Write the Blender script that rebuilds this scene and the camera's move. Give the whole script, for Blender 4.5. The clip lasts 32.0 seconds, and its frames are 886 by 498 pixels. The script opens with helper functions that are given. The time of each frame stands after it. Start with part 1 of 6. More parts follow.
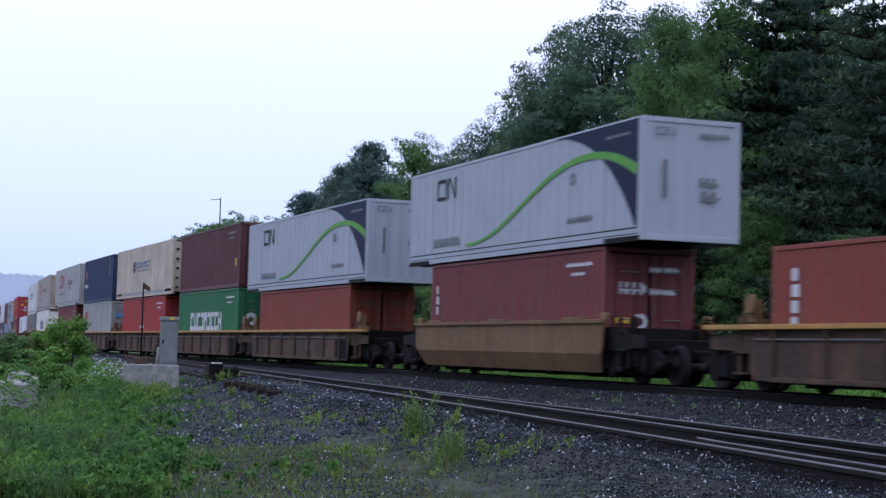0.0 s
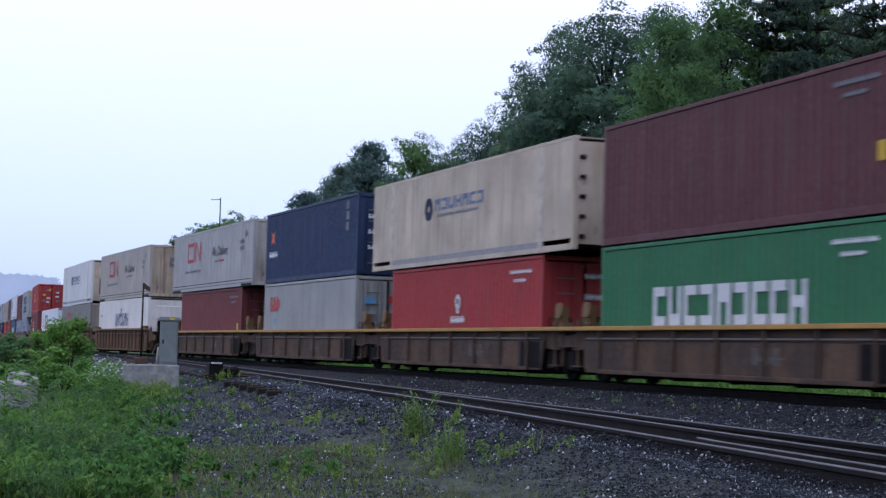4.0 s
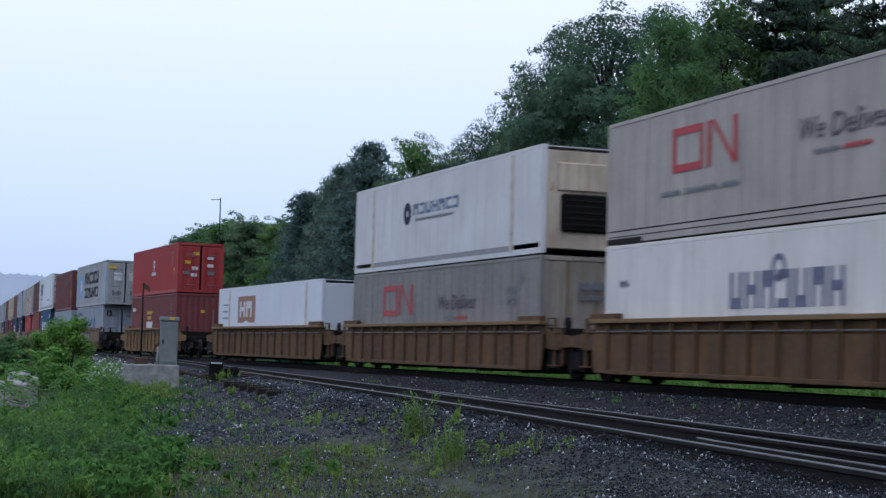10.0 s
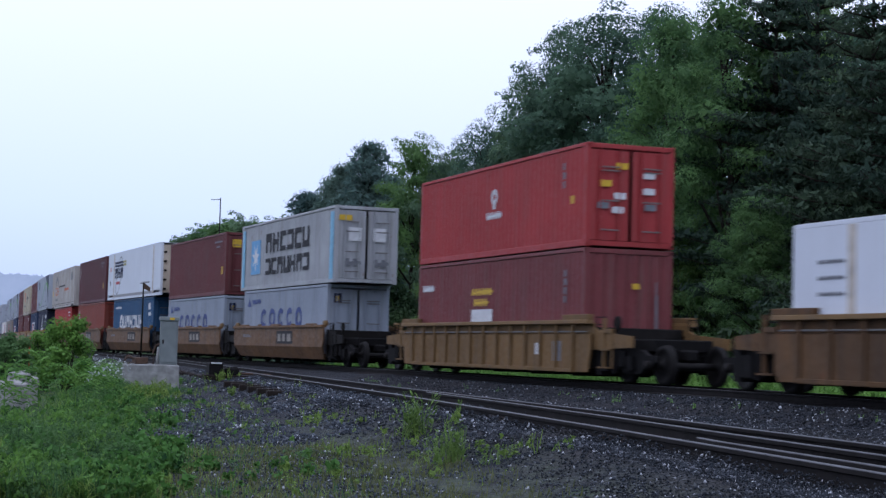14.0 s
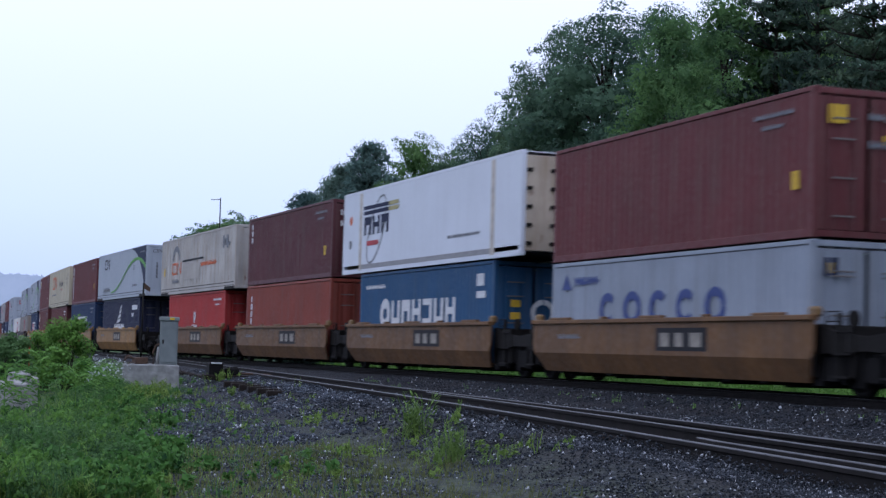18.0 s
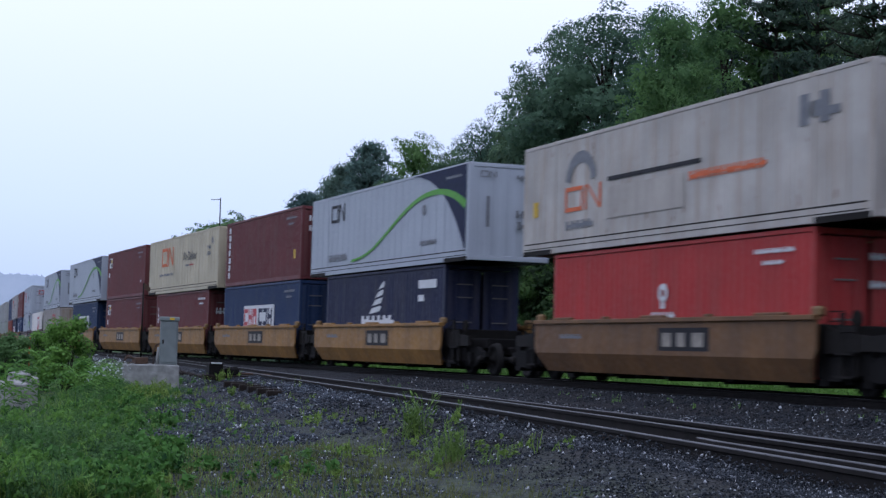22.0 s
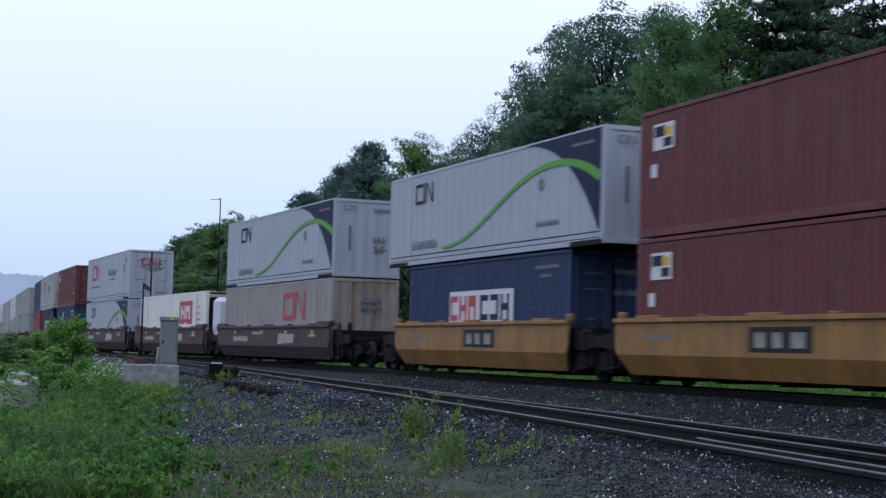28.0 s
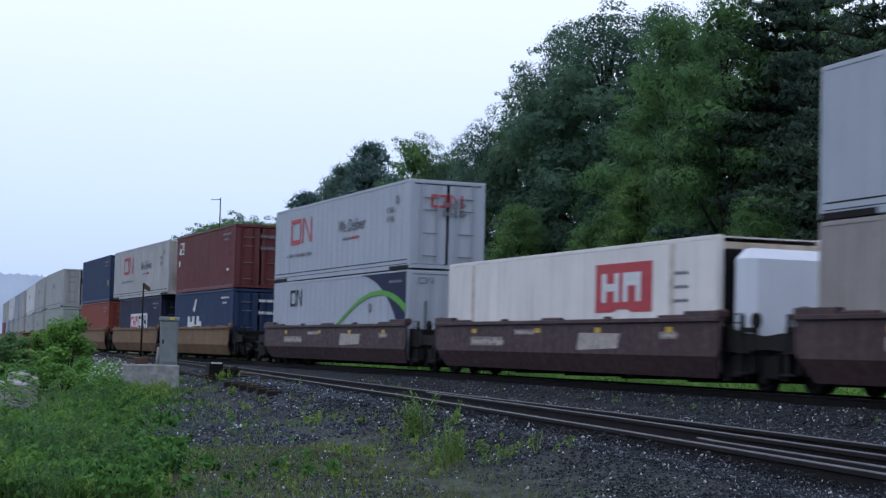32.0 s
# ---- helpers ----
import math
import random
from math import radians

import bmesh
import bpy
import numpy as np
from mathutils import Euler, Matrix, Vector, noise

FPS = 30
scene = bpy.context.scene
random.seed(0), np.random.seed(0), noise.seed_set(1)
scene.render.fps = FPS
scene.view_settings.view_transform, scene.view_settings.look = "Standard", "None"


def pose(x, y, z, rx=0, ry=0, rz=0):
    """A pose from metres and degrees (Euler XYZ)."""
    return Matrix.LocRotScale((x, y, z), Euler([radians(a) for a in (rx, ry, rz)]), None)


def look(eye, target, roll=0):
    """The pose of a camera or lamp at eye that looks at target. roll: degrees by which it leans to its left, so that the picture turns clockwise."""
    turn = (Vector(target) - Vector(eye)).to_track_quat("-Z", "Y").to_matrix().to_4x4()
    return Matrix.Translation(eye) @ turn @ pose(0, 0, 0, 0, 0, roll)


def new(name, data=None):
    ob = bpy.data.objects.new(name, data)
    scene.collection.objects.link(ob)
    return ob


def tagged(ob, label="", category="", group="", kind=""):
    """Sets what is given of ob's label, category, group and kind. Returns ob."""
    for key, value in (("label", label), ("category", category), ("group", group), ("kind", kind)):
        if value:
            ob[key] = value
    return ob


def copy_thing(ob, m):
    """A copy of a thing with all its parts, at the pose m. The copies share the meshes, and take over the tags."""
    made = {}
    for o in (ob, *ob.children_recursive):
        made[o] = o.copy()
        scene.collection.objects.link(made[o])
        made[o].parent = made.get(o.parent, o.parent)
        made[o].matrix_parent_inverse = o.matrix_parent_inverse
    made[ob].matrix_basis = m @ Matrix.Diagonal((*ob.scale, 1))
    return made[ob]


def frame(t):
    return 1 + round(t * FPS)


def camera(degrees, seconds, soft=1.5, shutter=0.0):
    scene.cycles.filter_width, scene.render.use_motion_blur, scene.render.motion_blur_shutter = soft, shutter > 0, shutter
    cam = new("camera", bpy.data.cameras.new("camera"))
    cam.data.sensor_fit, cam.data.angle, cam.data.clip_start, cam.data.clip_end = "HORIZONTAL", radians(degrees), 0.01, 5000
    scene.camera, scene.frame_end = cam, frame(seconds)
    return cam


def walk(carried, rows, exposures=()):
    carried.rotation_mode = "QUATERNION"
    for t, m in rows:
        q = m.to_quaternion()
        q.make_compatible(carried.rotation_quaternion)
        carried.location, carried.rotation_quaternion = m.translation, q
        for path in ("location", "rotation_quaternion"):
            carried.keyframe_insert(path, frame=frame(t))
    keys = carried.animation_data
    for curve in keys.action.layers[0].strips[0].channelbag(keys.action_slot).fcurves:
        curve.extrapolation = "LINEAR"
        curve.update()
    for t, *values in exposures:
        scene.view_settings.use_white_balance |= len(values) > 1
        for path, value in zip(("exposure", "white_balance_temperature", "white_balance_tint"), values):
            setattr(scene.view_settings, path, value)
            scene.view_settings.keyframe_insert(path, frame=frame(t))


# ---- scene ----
# the camera stands still on a low tripod beside the tracks
CAM_Z = 0.64
cam = camera(29.73, 32.0, soft=1.4, shutter=0.6)
YAW, PITCH, ROLL = 68.897, 3.533, 1.576
aim = (-math.sin(radians(YAW)) * math.cos(radians(PITCH)), math.cos(radians(YAW)) * math.cos(radians(PITCH)), CAM_Z + math.sin(radians(PITCH)))
stand = look((0, 0, CAM_Z), aim, ROLL)
walk(cam, [(0, stand), (32, stand)], exposures=[
    (0, 0.12, 5950, 24), (3, 0.14, 5950, 24), (6, 0.12, 6000, 22), (7, 0.02, 6050, 19), (8, -0.06, 6100, 16), (10, -0.05, 6100, 16), (12, -0.05, 6100, 14), (13, -0.06, 6100, 14), (14, 0.08, 6000, 21),
    (17, 0.12, 5950, 21), (18, 0.08, 5950, 21), (19, -0.04, 5950, 21), (20, -0.04, 6000, 21), (22, 0.02, 6000, 20), (24, 0.03, 6000, 19), (25, 0.03, 6000, 19), (28, 0.0, 6050, 17), (30, 0.0, 6050, 16), (32, 0.02, 6050, 16)])

# ---------------------------------------------------------------- light: overcast evening sky
world = bpy.data.worlds.new("overcast_sky")
scene.world = world
world.use_nodes = True
wn, wl = world.node_tree.nodes, world.node_tree.links
wn.clear()
w_out = wn.new("ShaderNodeOutputWorld")
w_bg = wn.new("ShaderNodeBackground")
w_sky = wn.new("ShaderNodeTexSky")
w_sky.sky_type, w_sky.sun_disc = "NISHITA", False
w_sky.sun_elevation, w_sky.sun_rotation = radians(32), radians(40)
w_sky.air_density, w_sky.dust_density, w_sky.ozone_density = 1.0, 3.0, 1.5
w_co = wn.new("ShaderNodeTexCoord")
w_sep = wn.new("ShaderNodeSeparateXYZ")
w_ramp = wn.new("ShaderNodeValToRGB")
w_ramp.color_ramp.elements[0].position, w_ramp.color_ramp.elements[0].color = 0.0, (0.50, 0.64, 0.92, 1)
w_ramp.color_ramp.elements[1].position, w_ramp.color_ramp.elements[1].color = 0.22, (0.92, 1.02, 1.18, 1)
w_ramp.color_ramp.elements.new(1.0).color = (1.22, 1.36, 1.60, 1)
e = w_ramp.color_ramp.elements.new(0.08)
e.color = (0.68, 0.83, 1.08, 1)
w_mix = wn.new("ShaderNodeMix")
w_mix.data_type = "RGBA"
w_mix.inputs["Factor"].default_value = 0.97
wl.new(w_co.outputs["Generated"], w_sep.inputs[0])
wl.new(w_sep.outputs["Z"], w_ramp.inputs[0])
w_dim = wn.new("ShaderNodeMix")
w_dim.data_type, w_dim.blend_type = "RGBA", "MULTIPLY"
w_dim.inputs["Factor"].default_value = 1.0
w_dim.inputs["B"].default_value = (0.1, 0.1, 0.1, 1)
wl.new(w_sky.outputs[0], w_dim.inputs["A"])
wl.new(w_dim.outputs["Result"], w_mix.inputs["A"])
wl.new(w_ramp.outputs[0], w_mix.inputs["B"])
wl.new(w_mix.outputs["Result"], w_bg.inputs[0])
w_bg.inputs[1].default_value = 1.02
wl.new(w_bg.outputs[0], w_out.inputs[0])

sun = new("sun", bpy.data.lights.new("sun", "SUN"))
sun.data.energy, sun.data.angle, sun.data.color = 0.3, radians(25), (1.0, 0.97, 0.93)
sun.matrix_world = look((0, 0, 60), (-20, 34, 0))


# ---------------------------------------------------------------- materials
def mat_base(name):
    m = bpy.data.materials.new(name)
    m.use_nodes = True
    nt = m.node_tree
    return m, nt, nt.nodes["Principled BSDF"], nt.nodes.new, nt.links.new


def noise_at(nt, scale, stretch=(1, 1, 1), detail=4.0, coords="Object"):
    co = nt.nodes.new("ShaderNodeTexCoord")
    mp = nt.nodes.new("ShaderNodeMapping")
    mp.inputs["Scale"].default_value = stretch
    nz = nt.nodes.new("ShaderNodeTexNoise")
    nz.inputs["Scale"].default_value, nz.inputs["Detail"].default_value = scale, detail
    nt.links.new(co.outputs[coords], mp.inputs[0])
    nt.links.new(mp.outputs[0], nz.inputs["Vector"])
    return nz.outputs["Fac"]


def ramp(nt, fac, stops):
    r = nt.nodes.new("ShaderNodeValToRGB")
    el = r.color_ramp.elements
    while len(el) < len(stops):
        el.new(0.5)
    for s, (p, c) in zip(el, stops):
        s.position, s.color = p, (*c, 1) if len(c) == 3 else c
    nt.links.new(fac, r.inputs[0])
    return r.outputs[0]


def mixed(nt, fac, a, b, mode="MIX"):
    mx = nt.nodes.new("ShaderNodeMix")
    mx.data_type, mx.blend_type = "RGBA", mode
    for sock, val in ((mx.inputs["Factor"], fac), (mx.inputs["A"], a), (mx.inputs["B"], b)):
        if isinstance(val, (int, float)):
            sock.default_value = val
        elif isinstance(val, tuple):
            sock.default_value = (*val, 1)
        else:
            nt.links.new(val, sock)
    return mx.outputs["Result"]


def bumped(nt, bsdf, fac, strength=0.3, distance=0.02):
    b = nt.nodes.new("ShaderNodeBump")
    b.inputs["Strength"].default_value, b.inputs["Distance"].default_value = strength, distance
    nt.links.new(fac, b.inputs["Height"])
    nt.links.new(b.outputs[0], bsdf.inputs["Normal"])


MATS = {}


def paint(name, col, dirt=0.35, rust=0.25, rough=0.55, dirt_col=(0.10, 0.085, 0.07), blotch=0.0):
    """Weathered paint on steel: fading, vertical dirt streaks and rust spots."""
    if name in MATS:
        return MATS[name]
    m, nt, bs, _, lk = mat_base(name)
    fade = ramp(nt, noise_at(nt, 0.6), [(0.3, (0.97 - 0.45 * dirt,) * 3), (0.7, (1.02 + 0.25 * dirt,) * 3)])
    c = mixed(nt, 1.0, col, fade, "MULTIPLY")
    streak = ramp(nt, noise_at(nt, 2.2, (2.5, 2.5, 0.16), 6), [(0.48, (0, 0, 0)), (0.72, (dirt, dirt, dirt))])
    c = mixed(nt, streak, c, dirt_col)
    grime = ramp(nt, noise_at(nt, 7.0, (1, 1, 0.6), 8), [(0.5, (0, 0, 0)), (0.8, (dirt * 0.7,) * 3)])
    c = mixed(nt, grime, c, tuple(0.5 * x + 0.5 * y for x, y in zip(col, dirt_col)))
    if blotch:
        c = mixed(nt, ramp(nt, noise_at(nt, 0.8, (1, 1, 0.7), 6), [(0.46, (0, 0, 0)), (0.62, (blotch,) * 3)]), c, tuple(0.3 * x + 0.012 for x in col))
    spots = ramp(nt, noise_at(nt, 3.3, (1, 1, 0.5), 10), [(0.66, (0, 0, 0)), (0.70, (rust,) * 3)])
    c = mixed(nt, spots, c, (0.13, 0.05, 0.022))
    lk(c, bs.inputs["Base Color"])
    bs.inputs["Specular IOR Level"].default_value = 0.3
    lk(ramp(nt, noise_at(nt, 9.0), [(0.3, (rough - 0.1,) * 3), (0.7, (min(1, rough + 0.2),) * 3)]), bs.inputs["Roughness"])
    bumped(nt, bs, noise_at(nt, 14.0), 0.12, 0.01)
    MATS[name] = m
    return m


def plain(name, col, rough=0.6, metal=0.0, var=0.15, scale=6.0, bump=0.1):
    if name in MATS:
        return MATS[name]
    m, nt, bs, _, lk = mat_base(name)
    bs.inputs["Metallic"].default_value, bs.inputs["Roughness"].default_value = metal, rough
    bs.inputs["Specular IOR Level"].default_value = 0.12 if max(col) < 0.1 else 0.3
    c = mixed(nt, 1.0, col, ramp(nt, noise_at(nt, scale), [(0.3, (1 - var,) * 3), (0.7, (1 + var,) * 3)]), "MULTIPLY")
    lk(c, bs.inputs["Base Color"])
    if bump:
        bumped(nt, bs, noise_at(nt, scale * 3), bump, 0.01)
    MATS[name] = m
    return m


def leafy(name, dark, light, trans=0.25, scale=0.5, mix=0.16):
    """Foliage: each clump of its own tone, slightly translucent."""
    m, nt, bs, _, lk = mat_base(name)
    geo = nt.nodes.new("ShaderNodeNewGeometry")
    big = noise_at(nt, scale, detail=3)
    f = nt.nodes.new("ShaderNodeMath")
    f.operation = "ADD"
    soft = nt.nodes.new("ShaderNodeMath")
    soft.operation = "MULTIPLY"
    lk(geo.outputs["Random Per Island"], soft.inputs[0])
    soft.inputs[1].default_value = mix
    lk(soft.outputs[0], f.inputs[0])
    lk(big, f.inputs[1])
    c = ramp(nt, f.outputs[0], [(0.40, dark), (0.72, light)])
    info = nt.nodes.new("ShaderNodeObjectInfo")
    c = mixed(nt, 1.0, c, ramp(nt, info.outputs["Random"], [(0.0, (0.74, 0.82, 0.88)), (1.0, (1.22, 1.16, 0.98))]), "MULTIPLY")
    lk(c, bs.inputs["Base Color"])
    bs.inputs["Roughness"].default_value, bs.inputs["Specular IOR Level"].default_value = 0.65, 0.12
    tr = nt.nodes.new("ShaderNodeBsdfTranslucent")
    lk(c, tr.inputs[0])
    ms = nt.nodes.new("ShaderNodeMixShader")
    ms.inputs[0].default_value = trans
    lk(bs.outputs[0], ms.inputs[1])
    lk(tr.outputs[0], ms.inputs[2])
    lk(ms.outputs[0], nt.nodes["Material Output"].inputs["Surface"])
    MATS[name] = m
    return m


STEEL_BLACK = plain("blackened_steel", (0.0055, 0.0052, 0.0055), 0.8, 0.0, 0.3)
STEEL_DARK = plain("dark_greasy_steel", (0.0095, 0.0085, 0.008), 0.7, 0.0, 0.3)
WHEEL_RIM = plain("worn_wheel_steel", (0.009, 0.0085, 0.0085), 0.65, 0.0, 0.3)
BAR_WHITE = plain("white_marking", (0.4836, 0.4992, 0.5148), 0.6, 0, 0.12)
BAR_BLACK = plain("black_marking", (0.0156, 0.0156, 0.0187), 0.6, 0, 0.2)
BAR_RED = plain("red_marking", (0.3432, 0.0374, 0.0452), 0.6, 0, 0.15)
BAR_NAVY = plain("navy_marking", (0.0094, 0.0148, 0.0429), 0.6, 0, 0.2)
BAR_GREEN = plain("bright_green_marking", (0.0663, 0.2574, 0.0234), 0.55, 0, 0.1)
BAR_YELLOW = plain("yellow_marking", (0.4836, 0.312, 0.0234), 0.6, 0, 0.15)
BAR_GREY = plain("grey_marking", (0.1248, 0.1326, 0.1482), 0.6, 0, 0.2)
BAR_BLUE = plain("light_blue_marking", (0.1014, 0.2808, 0.4836), 0.6, 0, 0.12)
BAR_ORANGE = plain("orange_marking", (0.4836, 0.1014, 0.0312), 0.6, 0, 0.15)


# ---------------------------------------------------------------- mesh helpers
def mesh_of(name, verts, faces, smooth=False):
    me = bpy.data.meshes.new(name)
    me.from_pydata([tuple(v) for v in verts], [], [tuple(f) for f in faces])
    me.validate()
    me.update()
    if smooth:
        for p in me.polygons:
            p.use_smooth = True
    return me


def box_data(parts):
    """Boxes (x0, x1, y0, y1, z0, z1) joined into vertex and face lists."""
    vs, fs = [], []
    for x0, x1, y0, y1, z0, z1 in parts:
        n = len(vs)
        vs += [(x0, y0, z0), (x1, y0, z0), (x1, y1, z0), (x0, y1, z0), (x0, y0, z1), (x1, y0, z1), (x1, y1, z1), (x0, y1, z1)]
        fs += [(n, n + 3, n + 2, n + 1), (n + 4, n + 5, n + 6, n + 7), (n, n + 1, n + 5, n + 4), (n + 1, n + 2, n + 6, n + 5), (n + 2, n + 3, n + 7, n + 6), (n + 3, n, n + 4, n + 7)]
    return vs, fs


CACHE = {}


def shared(key, make):
    if key not in CACHE:
        CACHE[key] = make()
    return CACHE[key]


def bevel_box(w, d, h, r=0.01):
    def make():
        bm = bmesh.new()
        bmesh.ops.create_cube(bm, size=1, matrix=Matrix.Diagonal((w, d, h, 1)))
        bmesh.ops.bevel(bm, geom=bm.edges[:], offset=min(r, 0.3 * min(w, d, h)), segments=1, affect="EDGES")
        me = bpy.data.meshes.new("block")
        bm.to_mesh(me)
        bm.free()
        return me
    return shared(("bev", round(w, 3), round(d, 3), round(h, 3), r), make)


def put(name, me, material, parent=None, at=(0, 0, 0), label="", rot=(0, 0, 0)):
    """One mesh object, a part of parent, on shared mesh data with a material of its own."""
    if not me.materials:
        me.materials.append(None)
    ob = new(name, me)
    ob.material_slots[0].link = "OBJECT"
    ob.material_slots[0].material = material
    ob.location, ob.rotation_euler = at, [radians(a) for a in rot]
    if parent:
        ob.parent = parent
    if label:
        ob["label"] = label
    return ob


def extruded(outline, y0, y1, name="plate"):
    """A plate: outline in x, z, between two depths y."""
    n = len(outline)
    vs = [(x, y0, z) for x, z in outline] + [(x, y1, z) for x, z in outline]
    fs = [tuple(range(n)), tuple(range(2 * n - 1, n - 1, -1))]
    fs += [((i + 1) % n, i, n + i, n + (i + 1) % n) for i in range(n)]
    return mesh_of(name, vs, fs)


def rod(points, radii, sides=8, name="rod"):
    """A tapered tube through points."""
    vs, fs = [], []
    for i, p in enumerate(points):
        p = Vector(p)
        a = Vector(points[max(i - 1, 0)])
        b = Vector(points[min(i + 1, len(points) - 1)])
        q = (b - a).to_track_quat("Z", "Y")
        for j in range(sides):
            t = 2 * math.pi * j / sides
            vs.append(p + q @ Vector((math.cos(t), math.sin(t), 0)) * radii[i])
    for i in range(len(points) - 1):
        for j in range(sides):
            k = (j + 1) % sides
            fs.append((i * sides + j, i * sides + k, (i + 1) * sides + k, (i + 1) * sides + j))
    fs.append(tuple(range(sides - 1, -1, -1)))
    fs.append(tuple(range(len(vs) - sides, len(vs))))
    return vs, fs


def join_data(lists):
    vs, fs = [], []
    for v, f in lists:
        n = len(vs)
        vs += list(v)
        fs += [tuple(i + n for i in q) for q in f]
    return vs, fs


# ---------------------------------------------------------------- the line of the main track
TRACK_Y, BEND_X, BEND_K, BEND_L, NEAR_K = 19.494, -99.0, 0.0015, 55.0, 0.00089
RAIL_Z, SIDING_Z = 0.0, 0.0


def on_track(s):
    """Place and heading (radians) of the main track's centre line at s metres along it."""
    d = max(BEND_X - s, 0.0)
    a = min(d, BEND_L)
    th = BEND_K * a
    if d <= 0:
        n = max(s + 60.0, 0.0)
        return s, TRACK_Y - NEAR_K * n * n / 2, -NEAR_K * n
    x, y = BEND_X - math.sin(th) / BEND_K, TRACK_Y + (1 - math.cos(th)) / BEND_K
    return x - math.cos(th) * (d - a), y + math.sin(th) * (d - a), -th


def train_at(q, z, t):
    """The pose of a thing of the train that lies q metres along it, at t seconds."""
    x, y, h = on_track(q + 12.155 * t - 0.00264 * t * t)
    return pose(x, y, z, 0, 0, math.degrees(h))


# ---------------------------------------------------------------- ground
def ground_z(x, y):
    """Height of the ground: a low cess, and ballast shoulders under the two tracks."""
    yc = 5.55 - 0.142 * x if x > -75 else 16.2 + 0.03 * (-75 - x)
    sid = np.clip((2.3 - abs(y - yc)) / 1.0, 0, 1)
    tx, ty, _ = on_track(x)
    main = 0.87 * np.clip((3.0 - abs(y - ty)) / 1.3, 0, 1)
    far = np.clip((y - ty - 6) / 8, 0, 1) * 0.15
    return -0.44 + 0.31 * max(sid, main) + far + 0.03 * noise.noise((x * 0.5, y * 0.5, 0)) + 0.015 * noise.noise((x * 2.3, y * 2.3, 3))


def ground_material():
    m, nt, bs, _, lk = mat_base("ballast_and_weeds")
    co = nt.nodes.new("ShaderNodeTexCoord")
    vor = nt.nodes.new("ShaderNodeTexVoronoi")
    vor.inputs["Scale"].default_value = 30
    lk(co.outputs["Object"], vor.inputs["Vector"])
    stone = ramp(nt, vor.outputs["Color"], [(0.1, (0.009, 0.011, 0.015)), (0.6, (0.024, 0.029, 0.038)), (0.97, (0.11, 0.12, 0.135))])
    stone = mixed(nt, ramp(nt, vor.outputs["Distance"], [(0.25, (0, 0, 0)), (0.6, (0.8, 0.8, 0.8))]), stone, (0.011, 0.011, 0.013))
    brown = ramp(nt, noise_at(nt, 0.7, detail=8), [(0.45, (0, 0, 0)), (0.7, (0.35, 0.35, 0.35))])
    stone = mixed(nt, brown, stone, (0.034, 0.030, 0.027))
    dust = nt.nodes.new("ShaderNodeAttribute")
    dust.attribute_name = "dusty"
    worn = nt.nodes.new("ShaderNodeMath")
    worn.operation = "MULTIPLY"
    lk(dust.outputs["Fac"], worn.inputs[0])
    lk(ramp(nt, noise_at(nt, 2.6, detail=9), [(0.32, (0, 0, 0)), (0.58, (1, 1, 1))]), worn.inputs[1])
    dirt = ramp(nt, noise_at(nt, 30, detail=6), [(0.3, (0.038, 0.047, 0.033)), (0.7, (0.090, 0.108, 0.076))])
    stone = mixed(nt, worn.outputs[0], stone, dirt)
    # grass begins beyond the main line and on the bank at the left of the path
    at = nt.nodes.new("ShaderNodeAttribute")
    at.attribute_name = "grassy"
    grass = ramp(nt, noise_at(nt, 3.0, detail=8), [(0.3, (0.022, 0.042, 0.018)), (0.7, (0.062, 0.105, 0.042))])
    edge = nt.nodes.new("ShaderNodeMath")
    edge.operation = "MULTIPLY_ADD"
    lk(noise_at(nt, 1.6, detail=8), edge.inputs[0])
    edge.inputs[1].default_value = 0.9
    lk(at.outputs["Fac"], edge.inputs[2])
    c = mixed(nt, ramp(nt, edge.outputs[0], [(0.75, (0, 0, 0)), (0.95, (1, 1, 1))]), stone, grass)
    lk(c, bs.inputs["Base Color"])
    bs.inputs["Roughness"].default_value, bs.inputs["Specular IOR Level"].default_value = 0.85, 0.1
    bumped(nt, bs, vor.outputs["Distance"], 0.9, 0.03)
    return m


def grassiness(x, y):
    tx, ty, _ = on_track(x)
    if y > ty + 2.6:
        return min(1.0, 0.3 + (y - ty - 2.6) * 0.5)
    yc = 5.55 - 0.142 * x if x > -75 else 16.2
    moss = 0.27 * float(np.clip((15.5 + x) / 4, 0, 1)) if y < 5.6 else 0.0
    edge = -0.222 * x - 0.1          # the weeds' edge runs from the camera towards the relay box
    return max(moss, float(np.clip((edge - y) * 0.5 + 0.35, 0, 1))) if y < yc - 1.6 else 0.0


